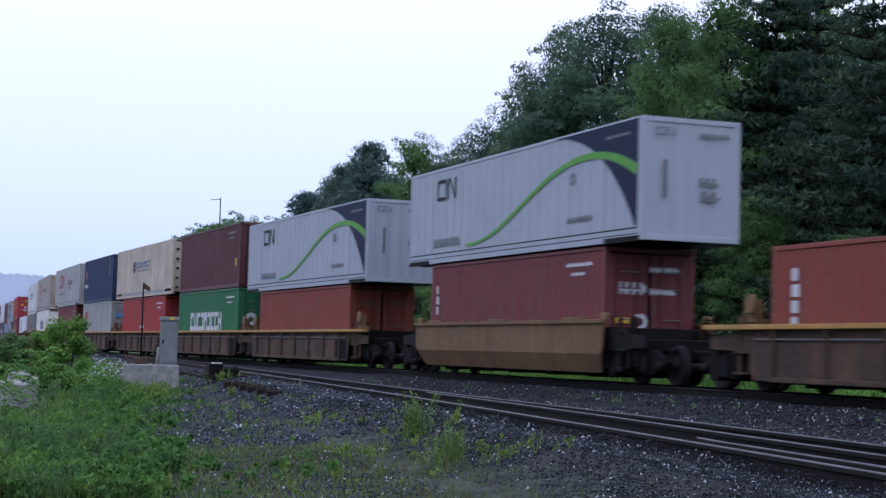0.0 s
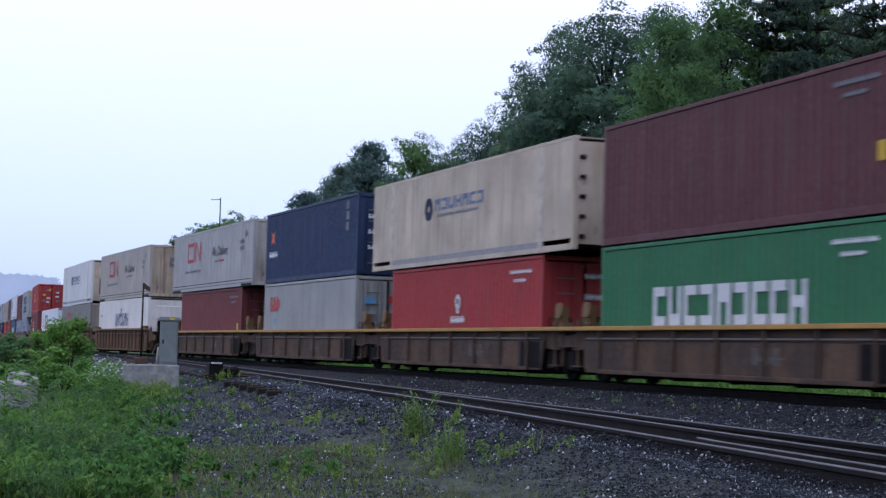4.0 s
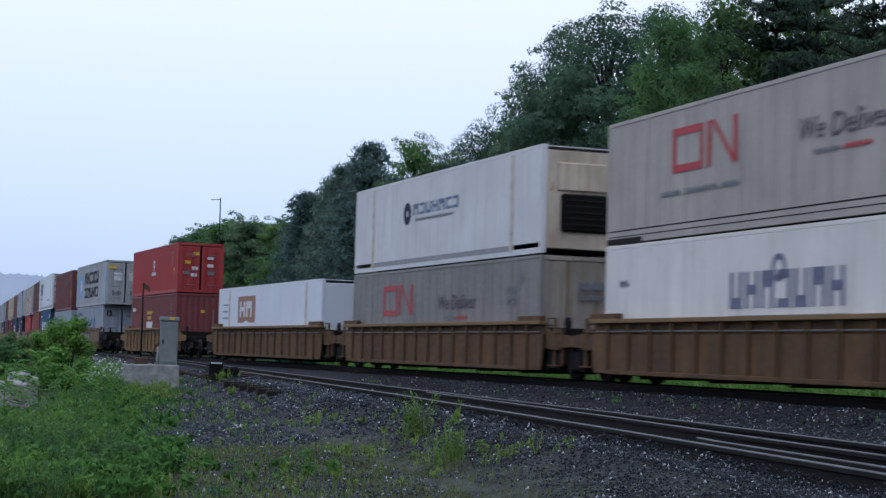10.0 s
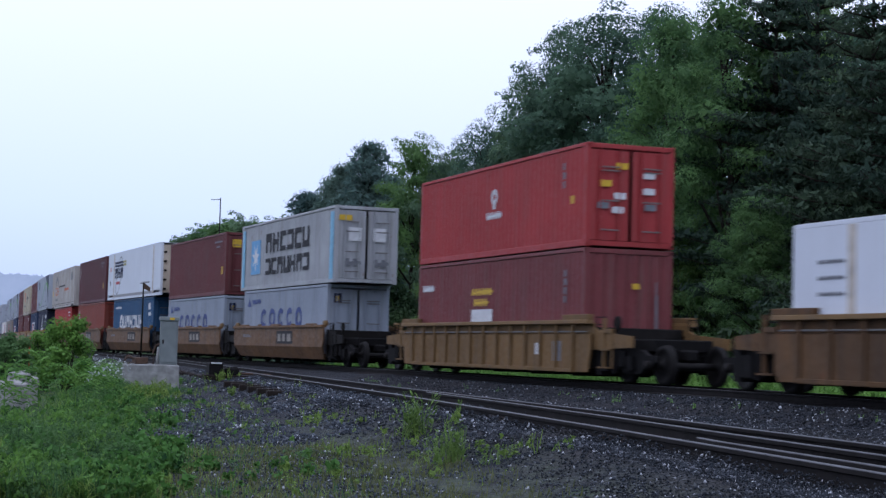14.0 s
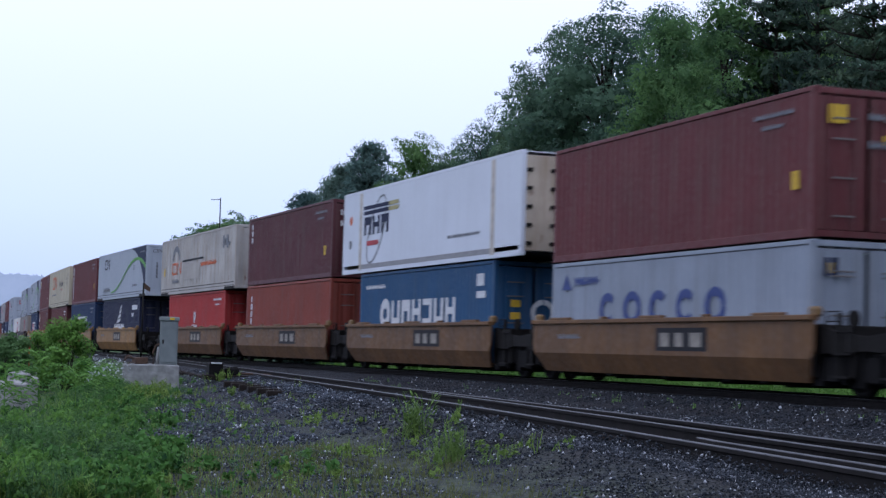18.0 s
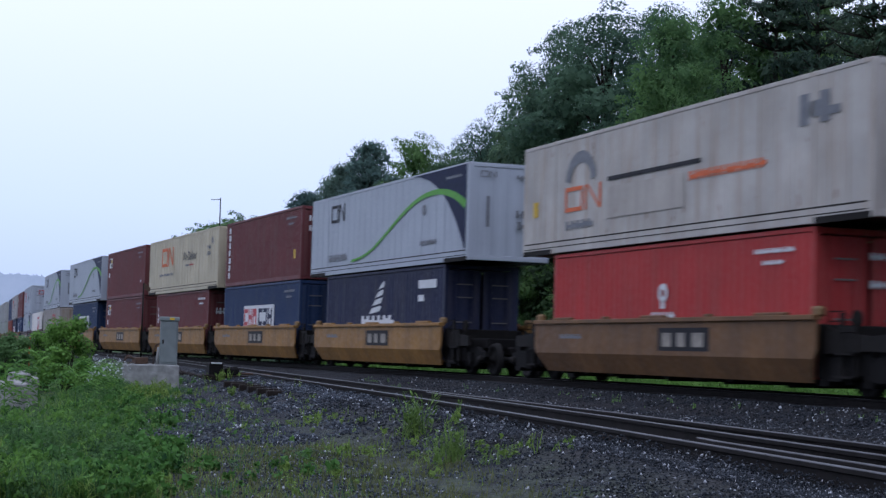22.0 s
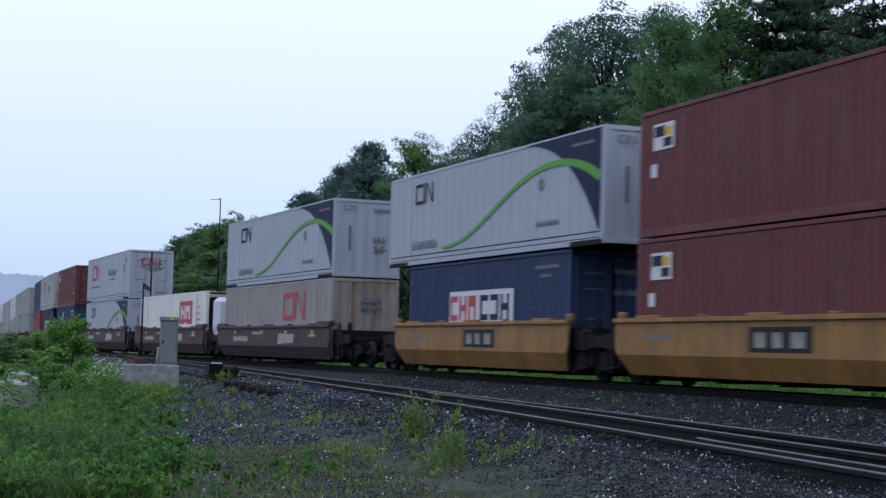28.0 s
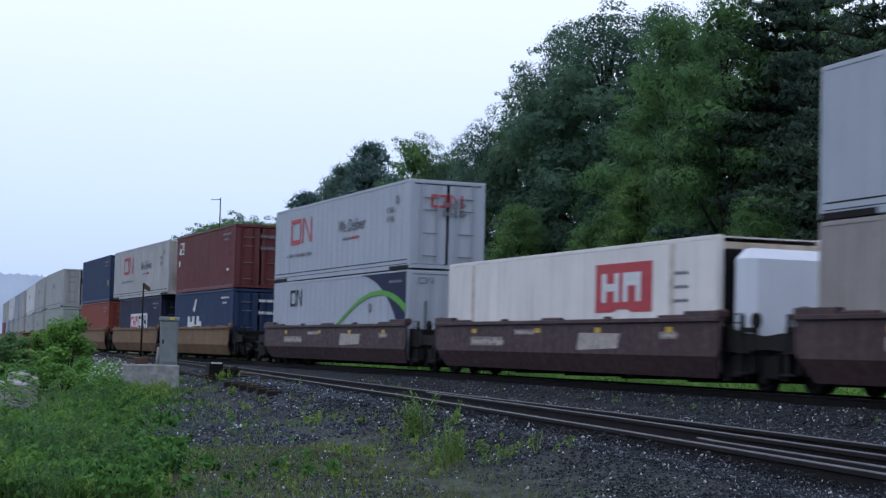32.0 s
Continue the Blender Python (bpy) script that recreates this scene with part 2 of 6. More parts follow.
def build_ground():
    xs = np.unique(np.concatenate([np.arange(-60, 12, 0.6), np.arange(-260, -60, 4), np.array([-4000, -2000, -1000, -600, -400, -320, 30, 60, 150, 400, 1000, 2000, 4000])]))
    ys = np.unique(np.concatenate([np.arange(-4, 30, 0.4), np.arange(30, 70, 4), np.array([-4000, -2000, -800, -300, -100, -40, -16, -8, 90, 140, 300, 600, 1200, 2500, 4000])]))
    vs = [(x, y, ground_z(x, y)) for x in xs for y in ys]
    ny = len(ys)
    fs = [(i * ny + j, (i + 1) * ny + j, (i + 1) * ny + j + 1, i * ny + j + 1) for i in range(len(xs) - 1) for j in range(ny - 1)]
    me = mesh_of("ground", vs, fs, True)
    at = me.attributes.new("grassy", "FLOAT", "POINT")
    at.data.foreach_set("value", [grassiness(x, y) for x in xs for y in ys])
    dusty = me.attributes.new("dusty", "FLOAT", "POINT")
    dusty.data.foreach_set("value", [float(np.clip((25.0 + x) / 8, 0, 1) * np.clip((4.3 - 0.139 * x - y) / 1.2, 0, 1)) for x in xs for y in ys])
    me.materials.append(ground_material())
    return tagged(new("ground", me), "dark grey ballast and gravel ground with green weedy patches", "ground", kind="structure")


build_ground()


# ---------------------------------------------------------------- tracks
RAIL_STEEL = plain("rail_side_rust", (0.011, 0.0095, 0.0095), 0.8, 0.0, 0.3)
RAIL_HEAD = plain("polished_rail_head", (0.048, 0.050, 0.056), 0.50, 0.2, 0.5, 3.0)
TIE_WOOD = plain("creosoted_wood", (0.017, 0.0135, 0.0115), 0.9, 0, 0.4, 9, 0.5)
PLATE = plain("rusty_plate", (0.02, 0.015, 0.013), 0.8, 0, 0.3)


def rail_strip(points, z, profile):
    """Sweeps a rail profile (sideways, up) along points on the plan."""
    vs, fs, n = [], [], len(profile)
    for i, p in enumerate(points):
        a, b = points[max(i - 1, 0)], points[min(i + 1, len(points) - 1)]
        d = Vector((b[0] - a[0], b[1] - a[1])).normalized()
        for u, w in profile:
            vs.append((p[0] - d.y * u, p[1] + d.x * u, z + w))
    for i in range(len(points) - 1):
        for j in range(n):
            k = (j + 1) % n
            fs.append((i * n + j, i * n + k, (i + 1) * n + k, (i + 1) * n + j))
    fs.append(tuple(range(n)))
    fs.append(tuple(range(len(vs) - 1, len(vs) - n - 1, -1)))
    return mesh_of("rail", vs, fs)


BODY_PROFILE = [(-0.070, -0.175), (0.070, -0.175), (0.068, -0.160), (0.012, -0.145), (0.010, -0.045), (0.034, -0.035), (0.034, -0.0065), (-0.034, -0.0065), (-0.034, -0.035), (-0.010, -0.045), (-0.012, -0.145), (-0.068, -0.160)]
HEAD_PROFILE = [(-0.033, -0.0065), (0.033, -0.0065), (0.032, -0.004), (0.026, 0.0), (-0.026, 0.0), (-0.032, -0.004)]


def rail_pair(track, points, z, side):
    body = put("rail", rail_strip(points, z, BODY_PROFILE), RAIL_STEEL, track)
    put("rail_head", rail_strip(points, z, HEAD_PROFILE), RAIL_HEAD, body, label="worn shiny rail head")


def offset_line(points, off):
    out = []
    for i, p in enumerate(points):
        a, b = points[max(i - 1, 0)], points[min(i + 1, len(points) - 1)]
        d = Vector((b[0] - a[0], b[1] - a[1])).normalized()
        out.append((p[0] - d.y * off, p[1] + d.x * off))
    return out


def tie_row(track, points, z, length, spacing, x_from):
    me = bevel_box(0.23, length, 0.18, 0.015)
    run = 0.0
    for a, b in zip(points, points[1:]):
        seg = math.dist(a, b)
        while run < seg:
            f = run / seg
            x, y = a[0] + (b[0] - a[0]) * f, a[1] + (b[1] - a[1]) * f
            if x > x_from:
                ang = math.degrees(math.atan2(b[1] - a[1], b[0] - a[0]))
                put("tie", me, TIE_WOOD, track, (x + random.uniform(-.03, .03), y + random.uniform(-.06, .06), z - 0.265), rot=(0, 0, ang + random.uniform(-1.2, 1.2)))
            run += spacing
        run -= seg


main_line = [on_track(s)[:2] for s in list(range(36, -100, -6)) + list(range(-100, -420, -8))]
main_track = tagged(new("main_track"), "main railway track on grey ballast with rusty rails", "railway track", kind="structure")
for off in (-0.7525, 0.7525):
    rail_pair(main_track, offset_line(main_line, off), RAIL_Z, off)
tie_row(main_track, [on_track(s)[:2] for s in range(8, -100, -6)], RAIL_Z, 2.6, 0.56, -99)


def along(line, x):
    """The place across the plan of a line given from right to left, at x."""
    for (x0, y0), (x1, y1) in zip(line, line[1:]):
        if x1 <= x:
            break
    return y0 + (y1 - y0) * (x - x0) / (x1 - x0)


siding = tagged(new("siding_track"), "siding track with a turnout, worn rails on dark ties", "railway track", kind="structure")
near_rail = [(12, 2.60), (0, 4.62), (-8.3, 6.02), (-13.6, 6.88), (-23.3, 8.34), (-35.1, 9.90), (-46.4, 11.40), (-60, 13.2), (-72, 14.6), (-84, 15.8), (-100, 16.9)]
far_rail = [(12, 4.60), (0, 6.45), (-11.2, 8.08), (-17.0, 8.85), (-27.6, 9.95), (-46.5, 12.28), (-60, 14.0), (-71.4, 15.5), (-84, 16.8), (-100, 18.0)]
rail_pair(siding, near_rail, SIDING_Z, -1)
rail_pair(siding, far_rail, SIDING_Z, 1)
rail_pair(siding, [(6, 4.85), (0, 5.75), (-5, 6.50), (-10.0, 7.25), (-12.7, 7.67), (-16.1, 8.24), (-20.5, 8.88), (-25, 9.46)], SIDING_Z - 0.003, 1)
rail_pair(siding, [(8, 3.75), (0, 5.10), (-8.9, 6.45), (-11.6, 6.86), (-12.1, 6.98)], SIDING_Z - 0.003, -1)
mid = [(x, (along(near_rail, x) + along(far_rail, x)) / 2) for x in (8, 0, -8, -16, -24, -32, -40, -48, -56, -64, -75)]
tie_row(siding, mid, SIDING_Z, 2.7, 0.53, -75)
for k in range(6):          # long head-block ties reach out beside the switch machine
    x = -29.0 - 1.4 * k
    put("tie", bevel_box(0.26, 3.4, 0.18, 0.015), TIE_WOOD, siding, (x, along(near_rail, x) + 0.55, SIDING_Z - 0.225), rot=(0, 0, -7.5 + random.uniform(-1, 1)))
for x in (-13.3, -17.4, -24.0, -31.0):
    put("joint_plate", bevel_box(0.7, 0.02, 0.07, 0.006), PLATE, siding, (x, along(near_rail, x) - 0.022, SIDING_Z - 0.095), rot=(0, 0, -8.2), label="rusty bolted joint bar")


# ---------------------------------------------------------------- containers
def corrugated(length, height, pitch=0.278, depth=0.036):
    def make():
        n = max(2, int(length / pitch))
        p = length / n
        prof = []
        for i in range(n):
            x = -length / 2 + i * p
            prof += [(x, 0.0), (x + 0.26 * p, 0.0), (x + 0.5 * p, depth), (x + 0.76 * p, depth)]
        prof.append((length / 2, 0.0))
        vs = [(x, y, z) for z in (0, height) for x, y in prof]
        m = len(prof)
        return mesh_of("corrugated_panel", vs, [(i, i + 1, m + i + 1, m + i) for i in range(m - 1)])
    return shared(("cor", round(length, 2), round(height, 2), pitch, depth), make)


def posted(length, height):
    """A sheet-and-post panel: flat sheets with slim raised posts."""
    def make():
        n = int(length / 0.61)
        p = length / n
        prof = []
        for i in range(n):
            x = -length / 2 + i * p
            prof += [(x, 0.012), (x + p - 0.05, 0.012), (x + p - 0.045, 0.0), (x + p - 0.005, 0.0)]
        prof.append((length / 2, 0.012))
        vs = [(x, y, z) for z in (0, height) for x, y in prof]
        m = len(prof)
        return mesh_of("posted_panel", vs, [(i, i + 1, m + i + 1, m + i) for i in range(m - 1)])
    return shared(("post", round(length, 2), round(height, 2)), make)


def flat_panel(length, height):
    return shared(("flat", round(length, 2), round(height, 2)), lambda: mesh_of("flat_panel", *box_data([(-length / 2, length / 2, 0.0, 0.03, 0, height)])))


def blocks(n, w, h, seed=1):
    """A ragged bar that stands for a line of writing: one outline with uneven top and foot."""
    def make():
        r = random.Random(seed)
        k = max(2, 2 * n)
        up, down = [], []
        for i in range(k):
            x0, x1 = w * i / k, w * (i + 1) / k
            t = h * (1.0 if i % 2 == 0 else r.uniform(0.45, 0.8))
            d = h * (0.0 if i % 2 == 0 else r.uniform(0.1, 0.35))
            up += [(x0, t), (x1, t)]
            down += [(x0, d), (x1, d)]
        return extruded(down + up[::-1], 0, .004)
    return shared(("blk", n, round(w, 3), round(h, 3), seed), make)


def glyph(w, h, kind):
    """A stout block with one or two slots cut into it."""
    def make():
        a, b = 0.27 * w, 0.73 * w
        if kind == 0:
            o = [(0, 0), (w, 0), (w, .24 * h), (a, .24 * h), (a, .76 * h), (w, .76 * h), (w, h), (0, h)]
        elif kind == 1:
            o = [(0, 0), (a, 0), (a, .55 * h), (b, .55 * h), (b, 0), (w, 0), (w, h), (0, h)]
        elif kind == 2:
            o = [(0, 0), (w, 0), (w, h), (b, h), (b, .30 * h), (a, .30 * h), (a, h), (0, h)]
        elif kind == 3:
            o = [(0, 0), (w, 0), (w, h), (0, h), (0, .76 * h), (b, .76 * h), (b, .24 * h), (0, .24 * h)]
        else:
            o = [(0, 0), (a, 0), (a, .38 * h), (b, .38 * h), (b, 0), (w, 0), (w, h), (b, h), (b, .64 * h), (a, .64 * h), (a, h), (0, h)]
        return extruded(o, 0, .004)
    return shared(("gl", round(w, 3), round(h, 3), kind), make)


def letters(t, u, z, w, h, kinds, col, lift=0.0, name="letter_block"):
    """A row of separate stout blocks in place of large lettering."""
    step = w / len(kinds)
    for i, k in enumerate(kinds):
        o = mark(t, "side", name, glyph(0.82 * step, h, k), col, u + i * step, z)
        o.location.y -= lift


def bar(w, h):
    return shared(("bar", round(w, 3), round(h, 3)), lambda: mesh_of("bar", *box_data([(0, w, 0, .004, 0, h)])))


def ring_and_zigzag(w, h):
    """A square ring beside a zigzag ribbon."""
    def make():
        s, c = 0.17 * h, 0.48 * w
        vs, fs = box_data([(0, s, 0, .004, 0.0, h), (s, c, 0, .004, h - s, h), (s, c, 0, .004, 0, s), (c - .7 * s, c, 0, .004, s, h - s),
                           (.55 * w, .55 * w + s, 0, .004, 0, h), (w - s, w, 0, .004, 0, h)])
        d = extruded([(.55 * w + s, h), (w - s, 0), (w - .2 * s, 0), (w - .2 * s, .02 * h), (.55 * w + 1.9 * s, h)], 0.0005, .0045)
        n = len(vs)
        vs += [tuple(v.co) for v in d.vertices]
        fs += [tuple(n + i for i in p.vertices) for p in d.polygons]
        return mesh_of("logo", vs, fs)
    return shared(("rz", round(w, 3), round(h, 3)), make)


def disc(r, hole=0.0, n=28):
    def make():
        vs = [(rr * math.cos(2 * math.pi * i / n), y, rr * math.sin(2 * math.pi * i / n)) for y in (0, .004) for rr in (r, hole) for i in range(n)]
        fs = []
        for i in range(n):
            j = (i + 1) % n
            fs += [(i, j, n + j, n + i), (3 * n + i, 3 * n + j, 2 * n + j, 2 * n + i), (i, 2 * n + i, 2 * n + j, j)]
        return mesh_of("disc", vs, fs)
    return shared(("disc", r, hole), make)


def ribbon(points, widths):
    def make():
        vs, fs = [], []
        for i, (x, z) in enumerate(points):
            a, b = points[max(i - 1, 0)], points[min(i + 1, len(points) - 1)]
            d = Vector((b[0] - a[0], b[1] - a[1])).normalized()
            w = widths[i] / 2
            for y in (0, .004):
                vs += [(x - d.y * w, y, z + d.x * w), (x + d.y * w, y, z - d.x * w)]
        for i in range(len(points) - 1):
            a, b = 4 * i, 4 * i + 4
            fs += [(a, a + 1, b + 1, b), (a + 2, b + 2, b + 3, a + 3), (a, b, b + 2, a + 2), (a + 1, a + 3, b + 3, b + 1)]
        return mesh_of("ribbon", vs, fs)
    return shared(("rib", points[0], points[-1], len(points)), make)


def star(r, n=7):
    return shared(("star", r, n), lambda: extruded([((r if i % 2 else .38 * r) * math.sin(math.pi * i / n), (r if i % 2 else .38 * r) * math.cos(math.pi * i / n)) for i in range(2 * n)], 0, .004))


def mark(thing, face, name, me, material, u, z, label=""):
    """Puts a painted mark on the near side (u from the rear end) or the front end (u from the near edge)."""
    L, W = thing["size_l"], thing["size_w"]
    if face == "side":
        return put(name, me, material, thing, (-L / 2 + u, -W / 2 - 0.006, z), label)
    return put(name, me, material, thing, (L / 2 + 0.042, -W / 2 + u, z), label, rot=(0, 0, 90))


def frame_parts(thing, L, W, H, col, post_at=None):
    """Posts, rails and corner castings of a container."""
    for sx in (-1, 1):
        for sy in (-1, 1):
            put("corner_post", bevel_box(0.16, 0.14, H - 0.02, 0.015), col, thing, (sx * (L / 2 - 0.08), sy * (W / 2 - 0.07), H / 2))
            for z in (0.06, H - 0.06):
                cx = sx * (L / 2 - 0.089) if not post_at else sx * post_at
                put("corner_casting", bevel_box(0.178, 0.162, 0.118, 0.012), col, thing, (cx, sy * (W / 2 - 0.079), z))
    for sy in (-1, 1):
        put("top_rail", bevel_box(L - 0.32, 0.06, 0.09, 0.008), col, thing, (0, sy * (W / 2 - 0.03), H - 0.05))
        put("bottom_rail", bevel_box(L - 0.32, 0.06, 0.16, 0.008), col, thing, (0, sy * (W / 2 - 0.03), 0.09))
    put("roof", shared(("roof", L, W), lambda: mesh_of("roof", *box_data([(-L / 2 + .16, L / 2 - .16, -W / 2 + .06, W / 2 - .06, -.03, 0)]))), col, thing, (0, 0, H - 0.02))
    put("floor", shared(("roof", L, W), None), STEEL_DARK, thing, (0, 0, 0.14))


def door_end(thing, L, W, H, col, sx, rods=True):
    """Two door leaves with their locking rods, at one end."""
    rot = 90 if sx > 0 else -90
    for sy in (-1, 1):
        leaf = put("door", corrugated(W / 2 - 0.17, H - 0.34, 0.52, 0.03), col, thing, (sx * (L / 2 - 0.01), sy * (W / 4 - 0.035), 0.17), rot=(0, 0, rot))
        for k in (-0.27, 0.27):
            put("locking_rod", shared(("lr", H), lambda: mesh_of("locking_rod", *rod([(0, 0, 0), (0, 0, H - .28)], [.022, .022], 6))), col, leaf, (k, -0.04, -0.03))
        for z in (0.42, 1.15, 1.9, H - 0.6):
            if z < H - 0.5:
                put("handle", bevel_box(0.5, 0.02, 0.035, 0.006), MATS["handle_steel"], leaf, (0, -0.06, z - 0.17), "worn steel door handle")
    put("door_header", bevel_box(0.08, W - 0.28, 0.12, 0.01), col, thing, (sx * (L / 2 - 0.06), 0, H - 0.07))
    put("door_sill", bevel_box(0.08, W - 0.28, 0.13, 0.01), col, thing, (sx * (L / 2 - 0.06), 0, 0.09))


def blank_end(thing, L, W, H, col, sx, pitch=0.28, depth=0.04):
    put("end_panel", corrugated(W - 0.26, H - 0.3, pitch, depth), col, thing, (sx * (L / 2 - 0.02), 0, 0.16), rot=(0, 0, 90 if sx > 0 else -90))
    for z, h in ((H - 0.07, 0.12), (0.09, 0.14)):
        put("end_rail", bevel_box(0.07, W - 0.28, h, 0.01), col, thing, (sx * (L / 2 - 0.045), 0, z))


def steel_container(label, col, L=12.192, H=2.896, doors=1):
    """A corrugated steel box; doors: the end, 1 front or -1 rear, that opens."""
    W = 2.438
    t = tagged(new("shipping_container"), label, "container", "containers on the train")
    t["size_l"], t["size_w"] = L, W
    frame_parts(t, L, W, H, col)
    for sy in (-1, 1):
        put("side_panel", corrugated(L - 0.3, H - 0.26), col, t, (0, sy * (W / 2 - 0.008), 0.15), rot=(0, 0, 0 if sy < 0 else 180))
    door_end(t, L, W, H, col, doors)
    blank_end(t, L, W, H, col, -doors)
    return t


ENDS = {}           # rust-streaked end walls by side paint


def domestic_container(label, col, H=2.896, end_col=None, door_front=False, rail_col=None):
    """A 53-foot sheet-and-post box with lifting posts at the 40-foot points."""
    L, W = 16.154, 2.591
    end_col = end_col or ENDS.get(col.name)
    t = tagged(new("domestic_container"), label, "container", "containers on the train")
    t["size_l"], t["size_w"] = L, W
    frame_parts(t, L, W, H, col, 6.05)
    for sy in (-1, 1):
        put("side_panel", posted(L - 0.3, H - 0.396), col, t, (0, sy * (W / 2 - 0.004), 0.3), rot=(0, 0, 0 if sy < 0 else 180))
        put("lower_band", bevel_box(L - 0.3, 0.05, 0.14, 0.006), rail_col or col, t, (0, sy * (W / 2 - 0.022), 0.235), "")
        # dark strips set on the side paint the shadow lines of the lower rail
        for z, h in ((0.30, 0.034), (0.165, 0.022)):
            put("rail_groove", bevel_box(L - 0.34, 0.012, h, 0.003), STEEL_DARK, t, (0, sy * (W / 2 + 0.001), z), "dark strip painting the shadow line along the lower rail")
        for sx in (-1, 1):
            put("lifting_post", bevel_box(0.22, 0.05, H - 0.2, 0.01), col, t, (sx * 6.05, sy * (W / 2 - 0.019), H / 2))
            # a solid dark plate paints the shade of the overhang's underside
            put("recess", bevel_box(1.85, 0.03, 0.13, 0.004), STEEL_DARK, t, (sx * 7.1, sy * (W / 2 - 0.012), 0.06), "dark strip painted as shade of an underside recess")
    if door_front:
        door_end(t, L, W, H, end_col or col, 1)
    else:
        blank_end(t, L, W, H, end_col or col, 1, 0.4, 0.025)
    blank_end(t, L, W, H, end_col or col, -1, 0.4, 0.025)
    return t


POST = plain("stained_post_paint", (0.40, 0.36, 0.31), 0.6, 0, 0.3, 3)


def reefer_container(label, col, H=2.896, unit_col=None, unit="dark", band=None, end_col=None):
    """A smooth insulated 53-foot box with a cooling unit on its front end."""
    L, W = 16.154, 2.591
    t = tagged(new("refrigerated_container"), label, "container", "containers on the train")
    t["size_l"], t["size_w"] = L, W
    frame_parts(t, L, W, H, col, 6.05)
    for sy in (-1, 1):
        put("side_panel", flat_panel(L - 0.3, H - 0.396), col, t, (0, sy * (W / 2 - 0.004), 0.3), rot=(0, 0, 0 if sy < 0 else 180))
        put("lower_band", bevel_box(12.0, 0.05, 0.16, 0.006), band or MATS["grey_band"], t, (0, sy * (W / 2 - 0.021), 0.225), "dull grey lower rail")
        for sx in (-1, 1):
            put("lifting_post", bevel_box(0.26, 0.05, H - 0.2, 0.01), POST if end_col else col, t, (sx * 6.05, sy * (W / 2 - 0.017), H / 2))
    put("end_panel", bevel_box(0.05, W - 0.26, H - 0.3, 0.01), end_col or col, t, (-L / 2 + 0.05, 0, H / 2))
    put("end_panel", bevel_box(0.05, W - 0.26, H - 0.3, 0.01), end_col or col, t, (L / 2 - 0.05, 0, H / 2))
    if unit == "dark":
        u = put("cooling_unit", bevel_box(0.16, 1.7, 1.0, 0.05), unit_col or STEEL_BLACK, t, (L / 2 + 0.02, 0.1, 1.1), "black louvred cooling unit")
        for k in range(5):
            put("louvre", bevel_box(0.03, 1.45, 0.05, 0.008), STEEL_DARK, u, (0.085, 0, -0.32 + 0.16 * k))
        put("unit_cover", bevel_box(0.1, 1.9, 0.75, 0.04), end_col or col, t, (L / 2 + 0.0, 0.1, 2.05))
    elif unit == "rounded":
        put("cooling_unit", bevel_box(0.75, 2.0, 2.1, 0.22), unit_col or col, t, (L / 2 + 0.36, 0, 1.55), "white rounded cooling unit")
        # black slab in place of the shaded gap behind the unit
        put("unit_shadow_gap", bevel_box(0.1, 2.3, 2.2, 0.03), STEEL_BLACK, t, (L / 2 + 0.0, 0, 1.5), "black panel painting the shade of the mounting gap")
    elif unit == "steps":
        for k in range(5):
            for y in (-1.05, -0.35, 0.4, 1.0):
                put("bracket", bevel_box(0.08, 0.16, 0.1, 0.012), STEEL_DARK, t, (L / 2 - 0.01, y, 0.35 + 0.5 * k), "dark steel bracket")
    return t


plain("faded_ink_blue", (0.030, 0.050, 0.165), 0.6, 0, 0.2)
plain("grey_band", (0.22, 0.22, 0.23), 0.6, 0, 0.2)
plain("handle_steel", (0.13, 0.12, 0.115), 0.55, 0.2, 0.25)
